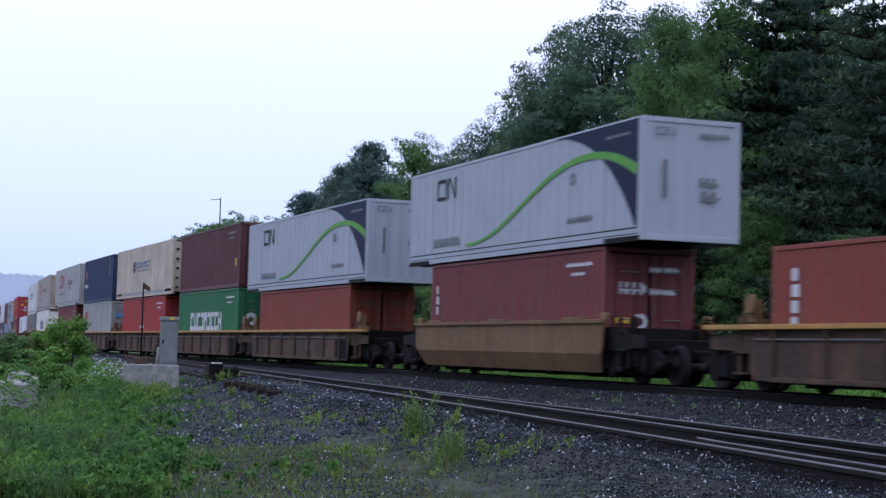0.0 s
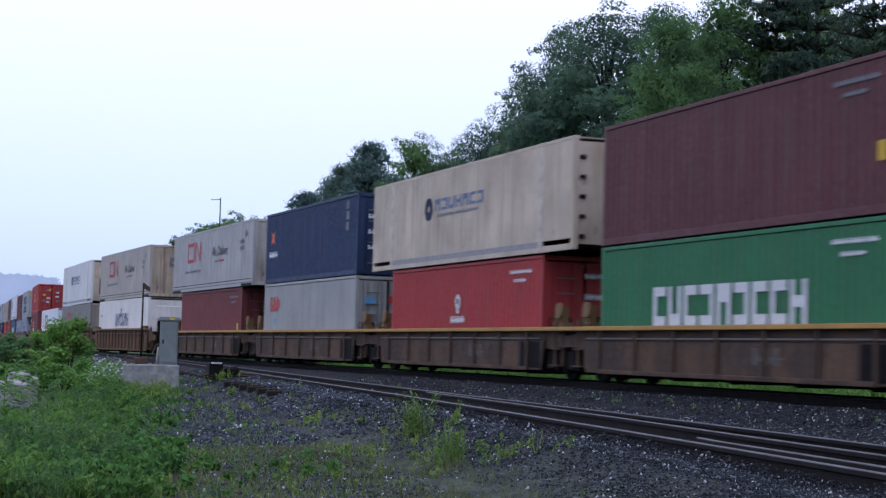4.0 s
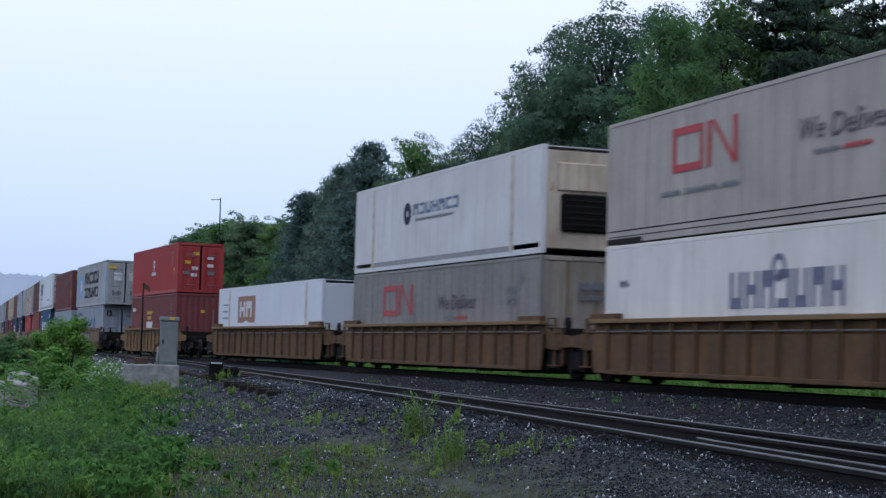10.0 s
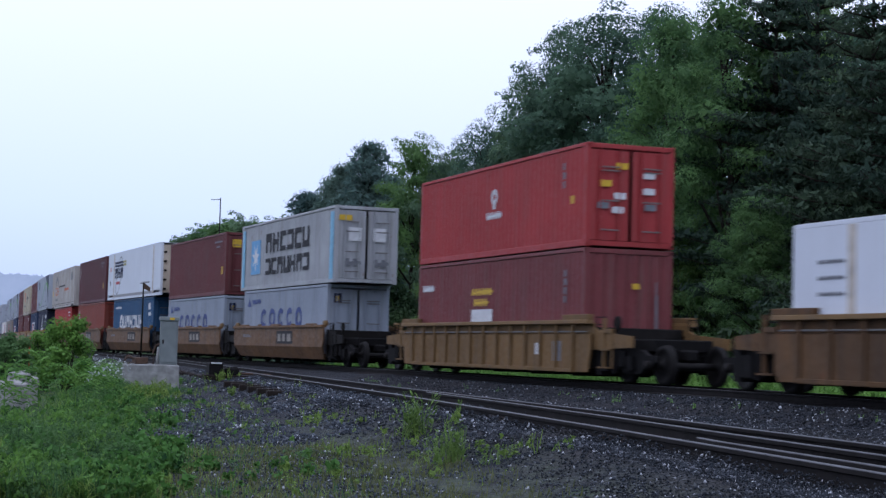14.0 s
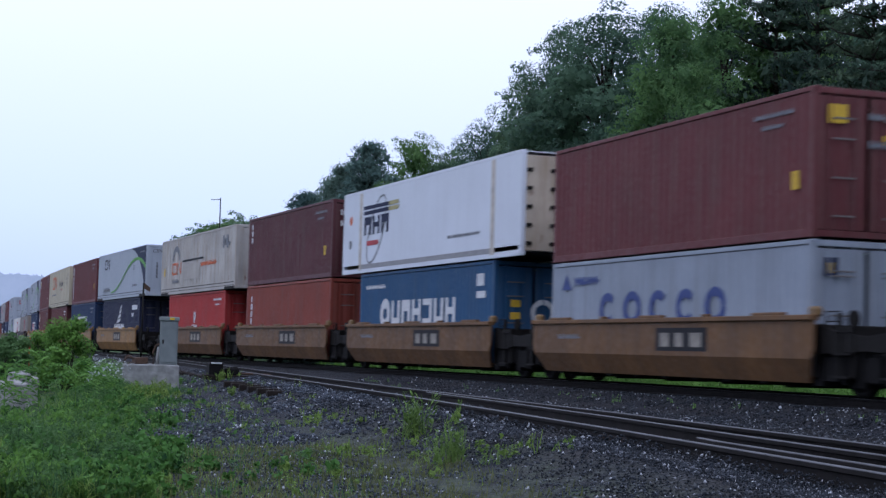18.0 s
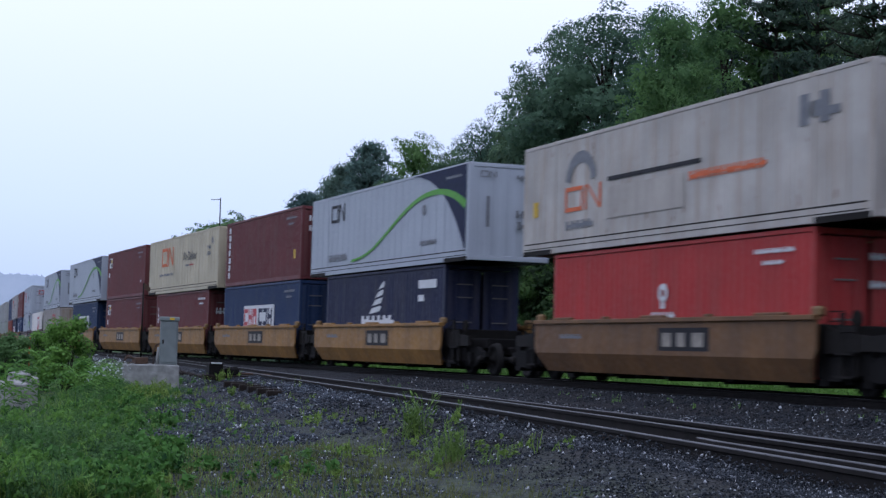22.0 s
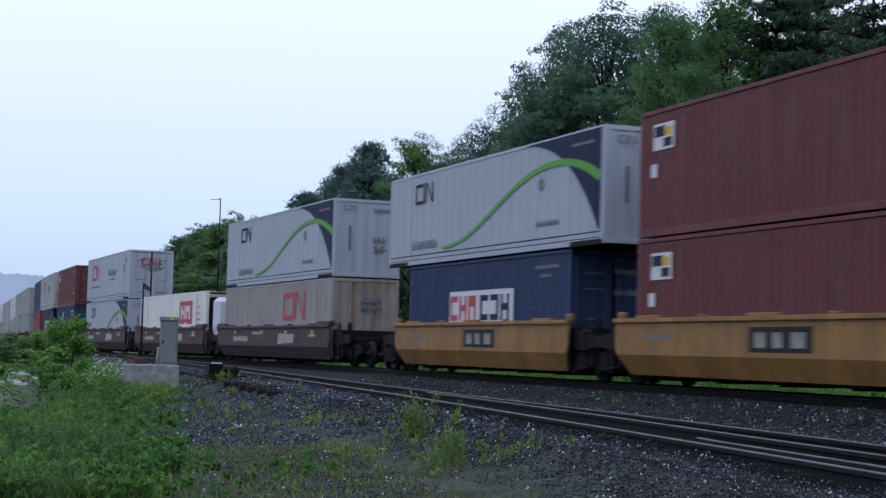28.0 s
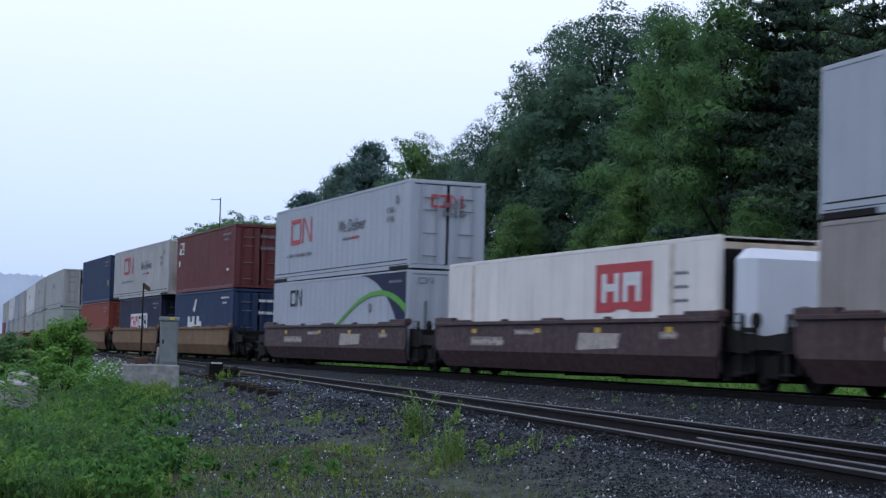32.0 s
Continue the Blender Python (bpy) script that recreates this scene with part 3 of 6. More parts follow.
# paints
P = dict(
    cn_white=paint("pale_grey_white_paint", (0.305, 0.338, 0.385), 0.06, 0.05),
    cn_grey=paint("dull_light_grey_paint", (0.312, 0.312, 0.312), 0.25, 0.15),
    cn_beige=paint("dirty_beige_grey_paint", (0.3276, 0.3026, 0.273), 0.3, 0.25),
    patched=paint("patched_off_white_paint", (0.3666, 0.351, 0.3276), 0.5, 0.6, 0.6, (0.25, 0.16, 0.09)),
    cn_dirty=paint("grimy_beige_grey_paint", (0.245, 0.225, 0.210), 0.3, 0.25),
    cn_cream=paint("cream_paint", (0.4056, 0.3588, 0.2574), 0.3, 0.25),
    cn_dark=paint("weathered_grey_paint", (0.1833, 0.1755, 0.1677), 0.35, 0.2),
    white=paint("white_reefer_paint", (0.5150, 0.5259, 0.5332), 0.18, 0.12),
    warm_white=paint("grimy_warm_white_paint", (0.5928, 0.5733, 0.546), 0.2, 0.15),
    cream=paint("stained_cream_white_paint", (0.4256, 0.3638, 0.2883), 0.55, 0.35, dirt_col=(0.22, 0.15, 0.08)),
    bright=paint("clean_white_paint", (0.5310, 0.5669, 0.6243), 0.05, 0.02),
    red=paint("bright_red_paint", (0.29, 0.028, 0.029), 0.2, 0.12),
    red_orange=paint("orange_red_paint", (0.3276, 0.0265, 0.025), 0.25, 0.1),
    orange=paint("rusty_orange_paint", (0.195, 0.039, 0.025), 0.3, 0.2),
    brown=paint("red_brown_paint", (0.104, 0.023, 0.025), 0.3, 0.2),
    maroon=paint("maroon_paint", (0.080, 0.022, 0.027), 0.3, 0.2),
    brick=paint("brick_red_paint", (0.142, 0.031, 0.033), 0.3, 0.2),
    green=paint("green_paint", (0.0156, 0.1248, 0.0507), 0.2, 0.1),
    blue=paint("navy_blue_paint", (0.0094, 0.0265, 0.0764), 0.2, 0.1),
    navy=paint("dark_navy_paint", (0.0094, 0.014, 0.0429), 0.25, 0.1),
    teal=paint("teal_blue_paint", (0.0133, 0.0663, 0.1482), 0.2, 0.1),
    grey=paint("light_grey_paint", (0.2808, 0.2925, 0.2886), 0.25, 0.15),
    bluegrey=paint("blue_grey_paint", (0.234, 0.2691, 0.3198), 0.25, 0.15),
    silver=paint("silver_grey_paint", (0.312, 0.3276, 0.3432), 0.35, 0.5),
    sage=paint("pale_green_grey_paint", (0.2574, 0.2886, 0.2652), 0.25, 0.15),
)


for key, name, col in (("cn_beige", "rust_streaked_beige_end", (0.36, 0.30, 0.23)), ("cn_dirty", "rust_stained_grimy_end", (0.26, 0.225, 0.19)), ("cn_grey", "rust_stained_grey_end", (0.38, 0.36, 0.33)), ("cn_dark", "rust_stained_dull_end", (0.26, 0.235, 0.20))):
    ENDS[P[key].name] = paint(name, col, 0.75, 0.7, 0.65, (0.13, 0.065, 0.03))


def grey_writing(t, u, z, w, h, n=8, col=BAR_GREY, seed=3, face="side"):
    mark(t, face, "lettering", blocks(n, w, h, seed), col, u, z)


def words(body, width, height):
    """Painted lettering in the built-in font, as a thin mesh."""
    def make():
        cu = bpy.data.curves.new("words", "FONT")
        cu.body, cu.extrude, cu.resolution_u = body, 0.002, 2
        ob = bpy.data.objects.new("words", cu)
        scene.collection.objects.link(ob)
        bpy.context.view_layer.update()
        me = bpy.data.meshes.new_from_object(ob.evaluated_get(bpy.context.evaluated_depsgraph_get()))
        bpy.data.objects.remove(ob)
        w = max(v.co.x for v in me.vertices)
        h = max(v.co.y for v in me.vertices)
        for v in me.vertices:
            x, y, z = v.co
            v.co = (x * width / w + 0.18 * y * height / h, -z, y * height / h)
        me.materials.clear()
        return me
    return shared(("words", body, width, height), make)


def swoosh_box():
    t = domestic_container("pale grey 53-foot container with a green swoosh and navy corner", P["cn_white"])
    mark(t, "side", "logo", ring_and_zigzag(1.6, 0.64), BAR_BLACK, 2.5, 1.9, "black logo of a ring and zigzag")
    curve = [(11.3, 2.84), (11.9, 2.79), (12.4, 2.70), (12.9, 2.58), (13.35, 2.42), (13.8, 2.22), (14.2, 1.99), (14.55, 1.75), (14.9, 1.46), (15.2, 1.18), (15.5, 0.85), (15.75, 0.55), (15.87, 0.36)]
    mark(t, "side", "navy_corner", shared("navycorner", lambda: extruded(curve + [(15.98, 0.36), (15.98, 2.84)], 0, .003)), BAR_NAVY, 0, 0, "dark navy painted corner").location.y -= 0.004
    pts = [(5.02, 0.43), (5.6, 0.45), (6.2, 0.51), (6.8, 0.60), (7.45, 0.75), (8.1, 0.95), (8.75, 1.17), (9.45, 1.41), (10.1, 1.63), (10.76, 1.83), (11.4, 1.99), (11.96, 2.10), (12.5, 2.17), (13.1, 2.20), (13.65, 2.20), (14.18, 2.15), (14.7, 2.06), (15.2, 1.93), (15.6, 1.79), (15.97, 1.64)]
    g = mark(t, "side", "swoosh", ribbon(pts, [.09, .09, .09, .10, .10, .11, .11, .12, .12, .13, .14, .14, .15, .16, .17, .18, .20, .22, .24, .26]), BAR_GREEN, 0, 0, "bright green curved stripe")
    g.location.y -= 0.008
    grey_writing(t, 2.3, 0.48, 2.2, 0.26, 8, BAR_GREY)
    grey_writing(t, 12.1, 0.62, 1.5, 0.14, 10, BAR_GREY, 5)
    mark(t, "side", "lettering", blocks(9, 1.3, 0.09, 6), BAR_GREY, 14.3, 2.5).location.y -= 0.006
    mark(t, "side", "round_mark", disc(0.17, 0.07), BAR_GREY, 12.4, 1.72)
    mark(t, "end", "logo", ring_and_zigzag(0.5, 0.2), BAR_GREY, 0.35, 2.45)
    grey_writing(t, 1.5, 2.45, 0.8, 0.12, 6, BAR_GREY, 7, "end")
    grey_writing(t, 1.5, 1.3, 0.5, 0.22, 3, BAR_GREY, 8, "end")
    grey_writing(t, 1.55, 0.95, 0.5, 0.25, 2, BAR_GREY, 9, "end")
    mark(t, "end", "stain", bar(0.1, 0.9), BAR_GREY, 0.55, 1.0)
    return t


def ring_box(label, col, logo_u=3.35, logo_z=1.42, size=(2.85, 0.98), logo=None, end_logo=False, door_front=False, writing=True):
    t = domestic_container(label, col, door_front=door_front)
    mark(t, "side", "logo", ring_and_zigzag(*size), logo or BAR_RED, logo_u, logo_z, "faded red logo of a ring and zigzag")
    if writing:
        grey_writing(t, logo_u - 0.5, logo_z - 0.5, 0.9, 0.13, 6, BAR_GREY, 4)
        grey_writing(t, logo_u + 0.6, logo_z - 0.5, 1.5, 0.13, 9, BAR_GREY, 18)
        grey_writing(t, logo_u + 2.25, logo_z - 0.5, 0.7, 0.13, 4, BAR_GREY, 19)
        ink = plain("faded_dark_marking", (0.075, 0.078, 0.085), 0.6, 0, 0.3)
        mark(t, "side", "lettering", words("We", 0.92, 0.44), ink, 8.5, 1.55, "dark slanted word")
        mark(t, "side", "lettering", words("Deliver", 1.98, 0.44), ink, 9.64, 1.55, "dark slanted word")
        grey_writing(t, 9.1, 1.26, 0.9, 0.10, 6, BAR_GREY, 12)
        grey_writing(t, 10.1, 1.26, 0.9, 0.10, 6, BAR_RED, 17)
        grey_writing(t, 13.9, 1.9, 0.7, 0.2, 4, BAR_GREY, 13)
        grey_writing(t, 13.9, 1.6, 0.7, 0.2, 4, BAR_GREY, 14)
        mark(t, "side", "round_mark", disc(0.16, 0.05), BAR_GREY, 14.9, 2.3)
    grey_writing(t, 1.1, 2.0, 0.8, 0.22, 4, BAR_GREY, 15, "end")
    grey_writing(t, 1.1, 1.72, 0.8, 0.22, 4, BAR_GREY, 16, "end")
    if end_logo:
        mark(t, "end", "logo", ring_and_zigzag(1.1, 0.42), BAR_RED, 0.7, 2.0, "red logo of a ring and zigzag")
    return t


def column_mark(t, u, z, n, w=0.35, h=0.28, col=BAR_WHITE):
    """Blocks one below another, as upright writing."""
    for k in range(n):
        mark(t, "side", "lettering", bar(w * (0.62, 0.8, 0.7)[k % 3], h), col, u, z - k * h * 1.3)


def id_marks(t, col=BAR_WHITE, L=12.192):
    grey_writing(t, L - 2.2, 2.45, 1.5, 0.10, 11, col, 31)
    grey_writing(t, L - 1.9, 2.22, 0.8, 0.09, 6, col, 32)
    grey_writing(t, 1.2, 2.3, 0.8, 0.14, 6, col, 33, "end")
    grey_writing(t, 1.2, 1.75, 0.7, 0.16, 5, col, 34, "end")


def crest_mark(t, u, z, col=BAR_WHITE):
    """A small upright crest over a line of blocks."""
    mark(t, "side", "crest", disc(0.22, 0.09), col, u + 0.55, z + 0.62)
    mark(t, "side", "crest_base", bar(0.2, 0.22), col, u + 0.45, z + 0.28)
    grey_writing(t, u, z, 1.1, 0.2, 7, col, 41)


# each kind of load, as (builder) functions
def c_orange(H=2.896):
    t = steel_container("rusty orange corrugated shipping container with white upright lettering", P["orange"], H=H, doors=1)
    column_mark(t, 0.75, H - 0.7, 5, 0.33, 0.24)
    return t


def c_kbrown(paint_key="brick"):
    t = steel_container("brick red corrugated shipping container with yellow and white labels", P[paint_key], doors=1)
    id_marks(t)
    column_mark(t, 0.5, 2.0, 3, 0.22, 0.24)
    mark(t, "end", "label", bar(0.5, 0.14), BAR_YELLOW, 0.3, 1.05)
    mark(t, "end", "label", disc(0.2, 0.1), BAR_WHITE, 0.95, 1.1)
    grey_writing(t, 0.35, 1.75, 0.75, 0.3, 4, BAR_WHITE, 51, "end")
    mark(t, "side", "label", bar(0.22, 0.22), BAR_YELLOW, 11.5, 0.55)
    return t


def c_plain(key, label, H=2.896, L=12.192, doors=1, tags=True):
    t = steel_container(label, P[key], L, H, doors)
    if tags:
        id_marks(t, BAR_GREY)
        mark(t, "side", "label", bar(0.26, 0.36), BAR_YELLOW, L - 0.75, 0.95)
    if tags and key == "brown":
        mark(t, "end", "label", bar(0.42, 0.36), BAR_YELLOW, 0.3, 2.2)
        mark(t, "end", "label", bar(0.28, 0.18), BAR_YELLOW, 1.5, 1.85)
    return t


def c_green():
    t = steel_container("green corrugated shipping container with white block lettering", P["green"], doors=1)
    letters(t, 2.8, 1.0, 6.5, 0.86, (0, 2, 0, 3, 1, 3, 0, 0, 4), BAR_WHITE)
    id_marks(t)
    mark(t, "end", "label", disc(0.3, 0.12), BAR_WHITE, 0.6, 1.5)
    return t


def c_cream(label, key="cream", unit="steps"):
    t = reefer_container(label, P[key], unit=unit, end_col=P["cream"])
    mark(t, "side", "logo", disc(0.36, 0.1), BAR_NAVY, 5.5, 1.75, "dark blue round logo")
    letters(t, 6.05, 1.66, 4.1, 0.36, (1, 3, 2, 4, 1, 0, 3), plain("faded_blue_marking", (0.09, 0.13, 0.22), 0.6, 0, 0.2))
    grey_writing(t, 6.3, 1.46, 3.4, 0.1, 16, BAR_GREY, 72)
    return t


def c_crest(key="red"):
    t = steel_container("red corrugated shipping container with a white crest", P[key], H=2.896, doors=1)
    crest_mark(t, 5.5, 1.15)
    id_marks(t)
    return t


def c_blue():
    t = steel_container("navy blue corrugated container with an orange star mark", P["blue"], doors=1)
    mark(t, "side", "star_mark", star(0.42, 4), BAR_ORANGE, 1.1, 1.85, "orange star")
    grey_writing(t, 0.6, 1.05, 1.2, 0.24, 6, BAR_WHITE, 81)
    column_mark(t, 10.9, 2.4, 3, 0.4, 0.3, BAR_GREY)
    for z in (0.9, 1.45, 2.0):
        grey_writing(t, 0.4, z, 0.9, 0.16, 6, BAR_WHITE, 82, "end")
    mark(t, "end", "label", bar(0.4, 0.16), BAR_YELLOW, 0.6, 2.25)
    return t


def c_msgrey():
    t = steel_container("light grey corrugated container with a red square logo", P["grey"], doors=1)
    mark(t, "side", "logo", blocks(3, 1.4, 0.6, 91), BAR_RED, 1.0, 1.75, "red block logo")
    mark(t, "side", "label", disc(0.14), BAR_BLUE, 1.7, 1.35)
    for u, z, c in ((0.3, 1.9, BAR_BLUE), (1.2, 1.95, BAR_RED), (0.3, 1.3, BAR_GREY), (1.3, 1.2, BAR_ORANGE), (0.4, 0.7, BAR_WHITE), (1.2, 0.75, BAR_BLUE)):
        mark(t, "end", "label", bar(0.45, 0.25), c, u, z)
    return t


def c_kam():
    t = reefer_container("dirty white refrigerated container with a black line logo", P["warm_white"], unit="dark")
    ink = plain("grey_blue_marking", (0.11, 0.12, 0.18), 0.6, 0, 0.25)
    letters(t, 6.0, 1.32, 4.3, 0.74, (2, 4, 1, 3, 2, 1, 4), ink)
    mark(t, "side", "crest", disc(0.28, 0.16), ink, 7.9, 2.1)
    mark(t, "side", "line", bar(4.3, 0.06), ink, 6.0, 1.12)
    grey_writing(t, 6.4, 0.6, 3.4, 0.3, 9, ink, 102)
    grey_writing(t, 0.8, 1.9, 0.5, 0.16, 3, BAR_GREY, 103)
    grey_writing(t, 14.0, 2.0, 1.0, 0.16, 5, BAR_GREY, 104)
    mark(t, "end", "label", bar(0.9, 0.12), BAR_YELLOW, 1.0, 2.15)
    return t


def c_hr(flip):
    label = "white refrigerated container with a red framed block logo" if flip else "clean white container with a brown framed block logo"
    t = reefer_container(label, P["warm_white"] if flip else P["bright"], unit="rounded" if flip else "none", unit_col=P["bright"], end_col=P["cream"] if flip else P["bright"])
    col = BAR_RED if flip else plain("brown_marking", (0.24, 0.12, 0.08), 0.6, 0, 0.1)
    u = 10.25 if flip else 3.6
    z0 = 1.32
    mark(t, "side", "logo_panel", shared("crest_panel", lambda: extruded([(0, 0), (0.95, 0.0), (1.2, 0.07), (1.7, 0.07), (1.95, 0), (2.95, 0), (2.95, 1.15), (0, 1.15)], 0, .004)), col, u, z0, "solid panel with pale block shapes")
    letters(t, u + 0.35, z0 + 0.24, 2.25, 0.68, (4, 1), BAR_WHITE, 0.006)
    grey_writing(t, u + 0.1, z0 - 0.42, 2.7, 0.16, 9, col, 112)
    for k in range(3):
        grey_writing(t, 14.0 if flip else 0.9, 1.5 + 0.3 * k, 0.9, 0.08, 7, BAR_GREY, 113 + k)
    return t


def c_red_top():
    t = steel_container("bright red corrugated container with white crest and barred doors", P["red"], H=2.591, doors=1)
    crest_mark(t, 5.6, 1.05)
    column_mark(t, 10.8, 2.0, 3, 0.2, 0.18, BAR_GREY)
    for u, z, c in ((0.35, 1.5, BAR_YELLOW), (0.8, 1.95, BAR_YELLOW), (0.75, 1.2, BAR_WHITE), (1.55, 1.75, BAR_WHITE), (1.55, 1.35, BAR_WHITE), (0.7, 0.85, BAR_WHITE), (1.6, 0.95, BAR_GREY), (0.3, 0.95, BAR_GREY)):
        mark(t, "end", "label", bar(0.32, 0.16), c, u, z)
    mark(t, "side", "label", bar(0.2, 0.2), BAR_YELLOW, 11.3, 1.1)
    return t


def c_red_bottom():
    t = steel_container("dull red-brown corrugated container with yellow and white blocks", P["brick"], H=2.896, doors=-1)
    grey_writing(t, 4.6, 1.85, 1.6, 0.2, 6, BAR_YELLOW, 121)
    grey_writing(t, 4.8, 1.55, 1.1, 0.2, 4, BAR_YELLOW, 122)
    mark(t, "side", "label", bar(1.6, 0.5), BAR_WHITE, 4.6, 0.95, "white lettered panel")
    grey_writing(t, 0.4, 2.05, 1.0, 0.2, 5, BAR_WHITE, 123)
    column_mark(t, 11.0, 2.2, 4, 0.2, 0.17, BAR_GREY)
    mark(t, "end", "label", bar(0.2, 0.14), BAR_YELLOW, 1.3, 1.9)
    grey_writing(t, 1.95, 0.5, 0.07, 1.6, 1, BAR_GREY, 124, "end")
    return t


def c_silver():
    t = steel_container("silver grey container with black lettering and a blue star panel", P["silver"], L=13.716, H=2.85, doors=1)
    put_col = plain("light_blue_post", (0.16, 0.36, 0.50), 0.6, 0, 0.2)
    for sx in (-1, 1):
        put("post_stripe", bevel_box(0.42, 0.012, 2.5, 0.004), put_col, t, (sx * 6.45, -1.225, 1.38), "light blue end stripe")
    mark(t, "side", "star_panel", bar(1.5, 1.45), BAR_BLUE, 1.7, 0.66, "light blue panel")
    s = mark(t, "side", "star", star(0.6, 7), BAR_WHITE, 2.45, 1.38, "white star")
    s.location.y -= 0.004
    letters(t, 4.05, 1.5, 6.5, 0.8, (1, 4, 0, 3, 0, 2), BAR_BLACK)
    letters(t, 4.05, 0.58, 6.5, 0.68, (3, 0, 1, 2, 4, 1, 3), BAR_BLACK)
    for u, z, c in ((0.12, 2.3, BAR_YELLOW), (0.5, 1.55, BAR_WHITE), (1.45, 1.55, BAR_WHITE)):
        mark(t, "end", "label", bar(0.5, 0.2 if c is BAR_YELLOW else 0.5), c, u, z)
    for u in (0.4, 1.5):
        grey_writing(t, u, 0.6, 0.6, 0.3, 2, BAR_GREY, 133, "end")
    return t


def c_bluegrey():
    t = steel_container("blue-grey corrugated container with dark blue ring shapes", P["bluegrey"], H=2.591, doors=1)
    turns = {False: [(0.36 + 0.34 * math.cos(0.7 + a * 0.244), 0.33 + 0.30 * math.sin(0.7 + a * 0.244)) for a in range(21)], True: [(0.36 + 0.36 * math.cos(a * 0.3142), 0.33 + 0.31 * math.sin(a * 0.3142)) for a in range(21)]}
    for k in range(5):
        shut = k in (1, 4)
        mark(t, "side", "ring_shape", shared(("ring_shape", shut), lambda: ribbon(turns[shut], [0.2] * 21)), MATS["faded_ink_blue"], 2.95 + 1.3 * k, 1.05)
    mark(t, "side", "sail_mark", shared("sail", lambda: extruded([(0, 0), (0.6, 0), (0.3, 0.4)], 0, .004)), MATS["faded_ink_blue"], 0.6, 1.9)
    grey_writing(t, 1.4, 2.0, 1.4, 0.2, 6, MATS["faded_ink_blue"], 145)
    mark(t, "end", "label", bar(0.3, 0.35), BAR_NAVY, 0.25, 1.9)
    mark(t, "end", "label", bar(0.14, 0.2), BAR_YELLOW, 0.32, 1.95)
    return t


def c_vlogo():
    t = reefer_container("white refrigerated container with a dark blue wedge logo", P["bright"], unit="steps", end_col=P["cream"])
    mark(t, "side", "hoop", shared("hoop", lambda: ribbon([(0.78 * math.cos(a * .27) + 0.62 * math.sin(a * .27), 1.12 * math.sin(a * .27)) for a in range(25)], [.07] * 25)), BAR_GREY, 3.75, 1.45)
    for z in (2.0, 2.18):
        mark(t, "side", "stripe", bar(2.7, 0.13), BAR_NAVY, 2.35, z).location.y -= 0.004
        mark(t, "side", "gold_stripe", bar(0.95, 0.13), plain("dull_gold_marking", (0.30, 0.27, 0.12), 0.6), 5.08, z).location.y -= 0.004
    letters(t, 2.45, 1.30, 2.75, 0.62, (1, 4, 1), BAR_NAVY, 0.006)
    mark(t, "side", "red_stripe", bar(1.25, 0.16), BAR_RED, 2.75, 0.93).location.y -= 0.004
    grey_writing(t, 10.6, 0.75, 2.6, 0.1, 14, BAR_GREY, 152)
    for z, c in ((1.9, BAR_ORANGE), (1.05, BAR_GREY)):
        mark(t, "side", "label", disc(0.16), c, 0.9, z)
    return t


def c_teal():
    t = steel_container("teal blue corrugated container with white block lettering", P["teal"], doors=1)
    mark(t, "side", "round_logo", disc(0.5, 0.2), BAR_WHITE, 2.75, 1.5, "white round logo")
    letters(t, 3.4, 1.12, 6.0, 0.8, (2, 1, 4, 3, 2, 4), BAR_WHITE)
    mark(t, "side", "label", bar(0.55, 0.35), BAR_WHITE, 10.9, 2.2)
    mark(t, "side", "label", bar(0.7, 0.2), BAR_WHITE, 10.9, 1.85)
    grey_writing(t, 0.7, 2.35, 2.0, 0.13, 10, BAR_WHITE, 166)
    mark(t, "end", "label", disc(0.38, 0.24), BAR_WHITE, 1.5, 1.45)
    for z in (1.25, 1.6):
        mark(t, "end", "label", bar(0.3, 0.2), BAR_YELLOW, 0.5, z)
    return t


def c_patch():
    t = ring_box("off-white 53-foot container with a beige patch and orange logo", P["patched"], 2.75, 1.0, (2.1, 0.62), BAR_ORANGE, writing=False)
    mark(t, "side", "patch", bar(3.9, 0.75), P["cn_beige"], 5.2, 0.7, "beige repaint patch")
    mark(t, "side", "arch", shared("arch", lambda: ribbon([(0.75 - 0.75 * math.cos(a * math.pi / 9), 0.6 * math.sin(a * math.pi / 9)) for a in range(10)], [.3] * 10)), BAR_GREY, 2.9, 1.75)
    mark(t, "side", "line", bar(4.6, 0.1), BAR_BLACK, 5.2, 1.6)
    grey_writing(t, 9.3, 1.25, 3.2, 0.2, 12, BAR_ORANGE, 172)
    grey_writing(t, 2.8, 0.55, 1.6, 0.22, 5, BAR_GREY, 173)
    grey_writing(t, 13.7, 1.9, 1.4, 0.6, 2, BAR_GREY, 174)
    mark(t, "side", "label", bar(0.3, 0.4), BAR_YELLOW, 0.7, 1.0)
    return t


def c_sail():
    t = steel_container("dark navy corrugated container with a white sail logo", P["navy"], doors=1)
    for k in range(4):
        mark(t, "side", "sail", shared(("sl", k), lambda: extruded([(0, 0), (1.15 - .2 * k, 0.10), (1.25 - .2 * k, 0.28), (0.3, 0.2)], 0, .004)), BAR_WHITE, 5.0 + .32 * k, 1.45 + .27 * k)
    mark(t, "side", "lettering", blocks(6, 3.4, 0.34, 181), BAR_WHITE, 4.2, 1.06)
    mark(t, "side", "label", bar(1.6, 0.26), BAR_WHITE, 9.9, 2.2)
    mark(t, "side", "label", bar(0.5, 0.2), BAR_WHITE, 9.9, 1.8)
    return t


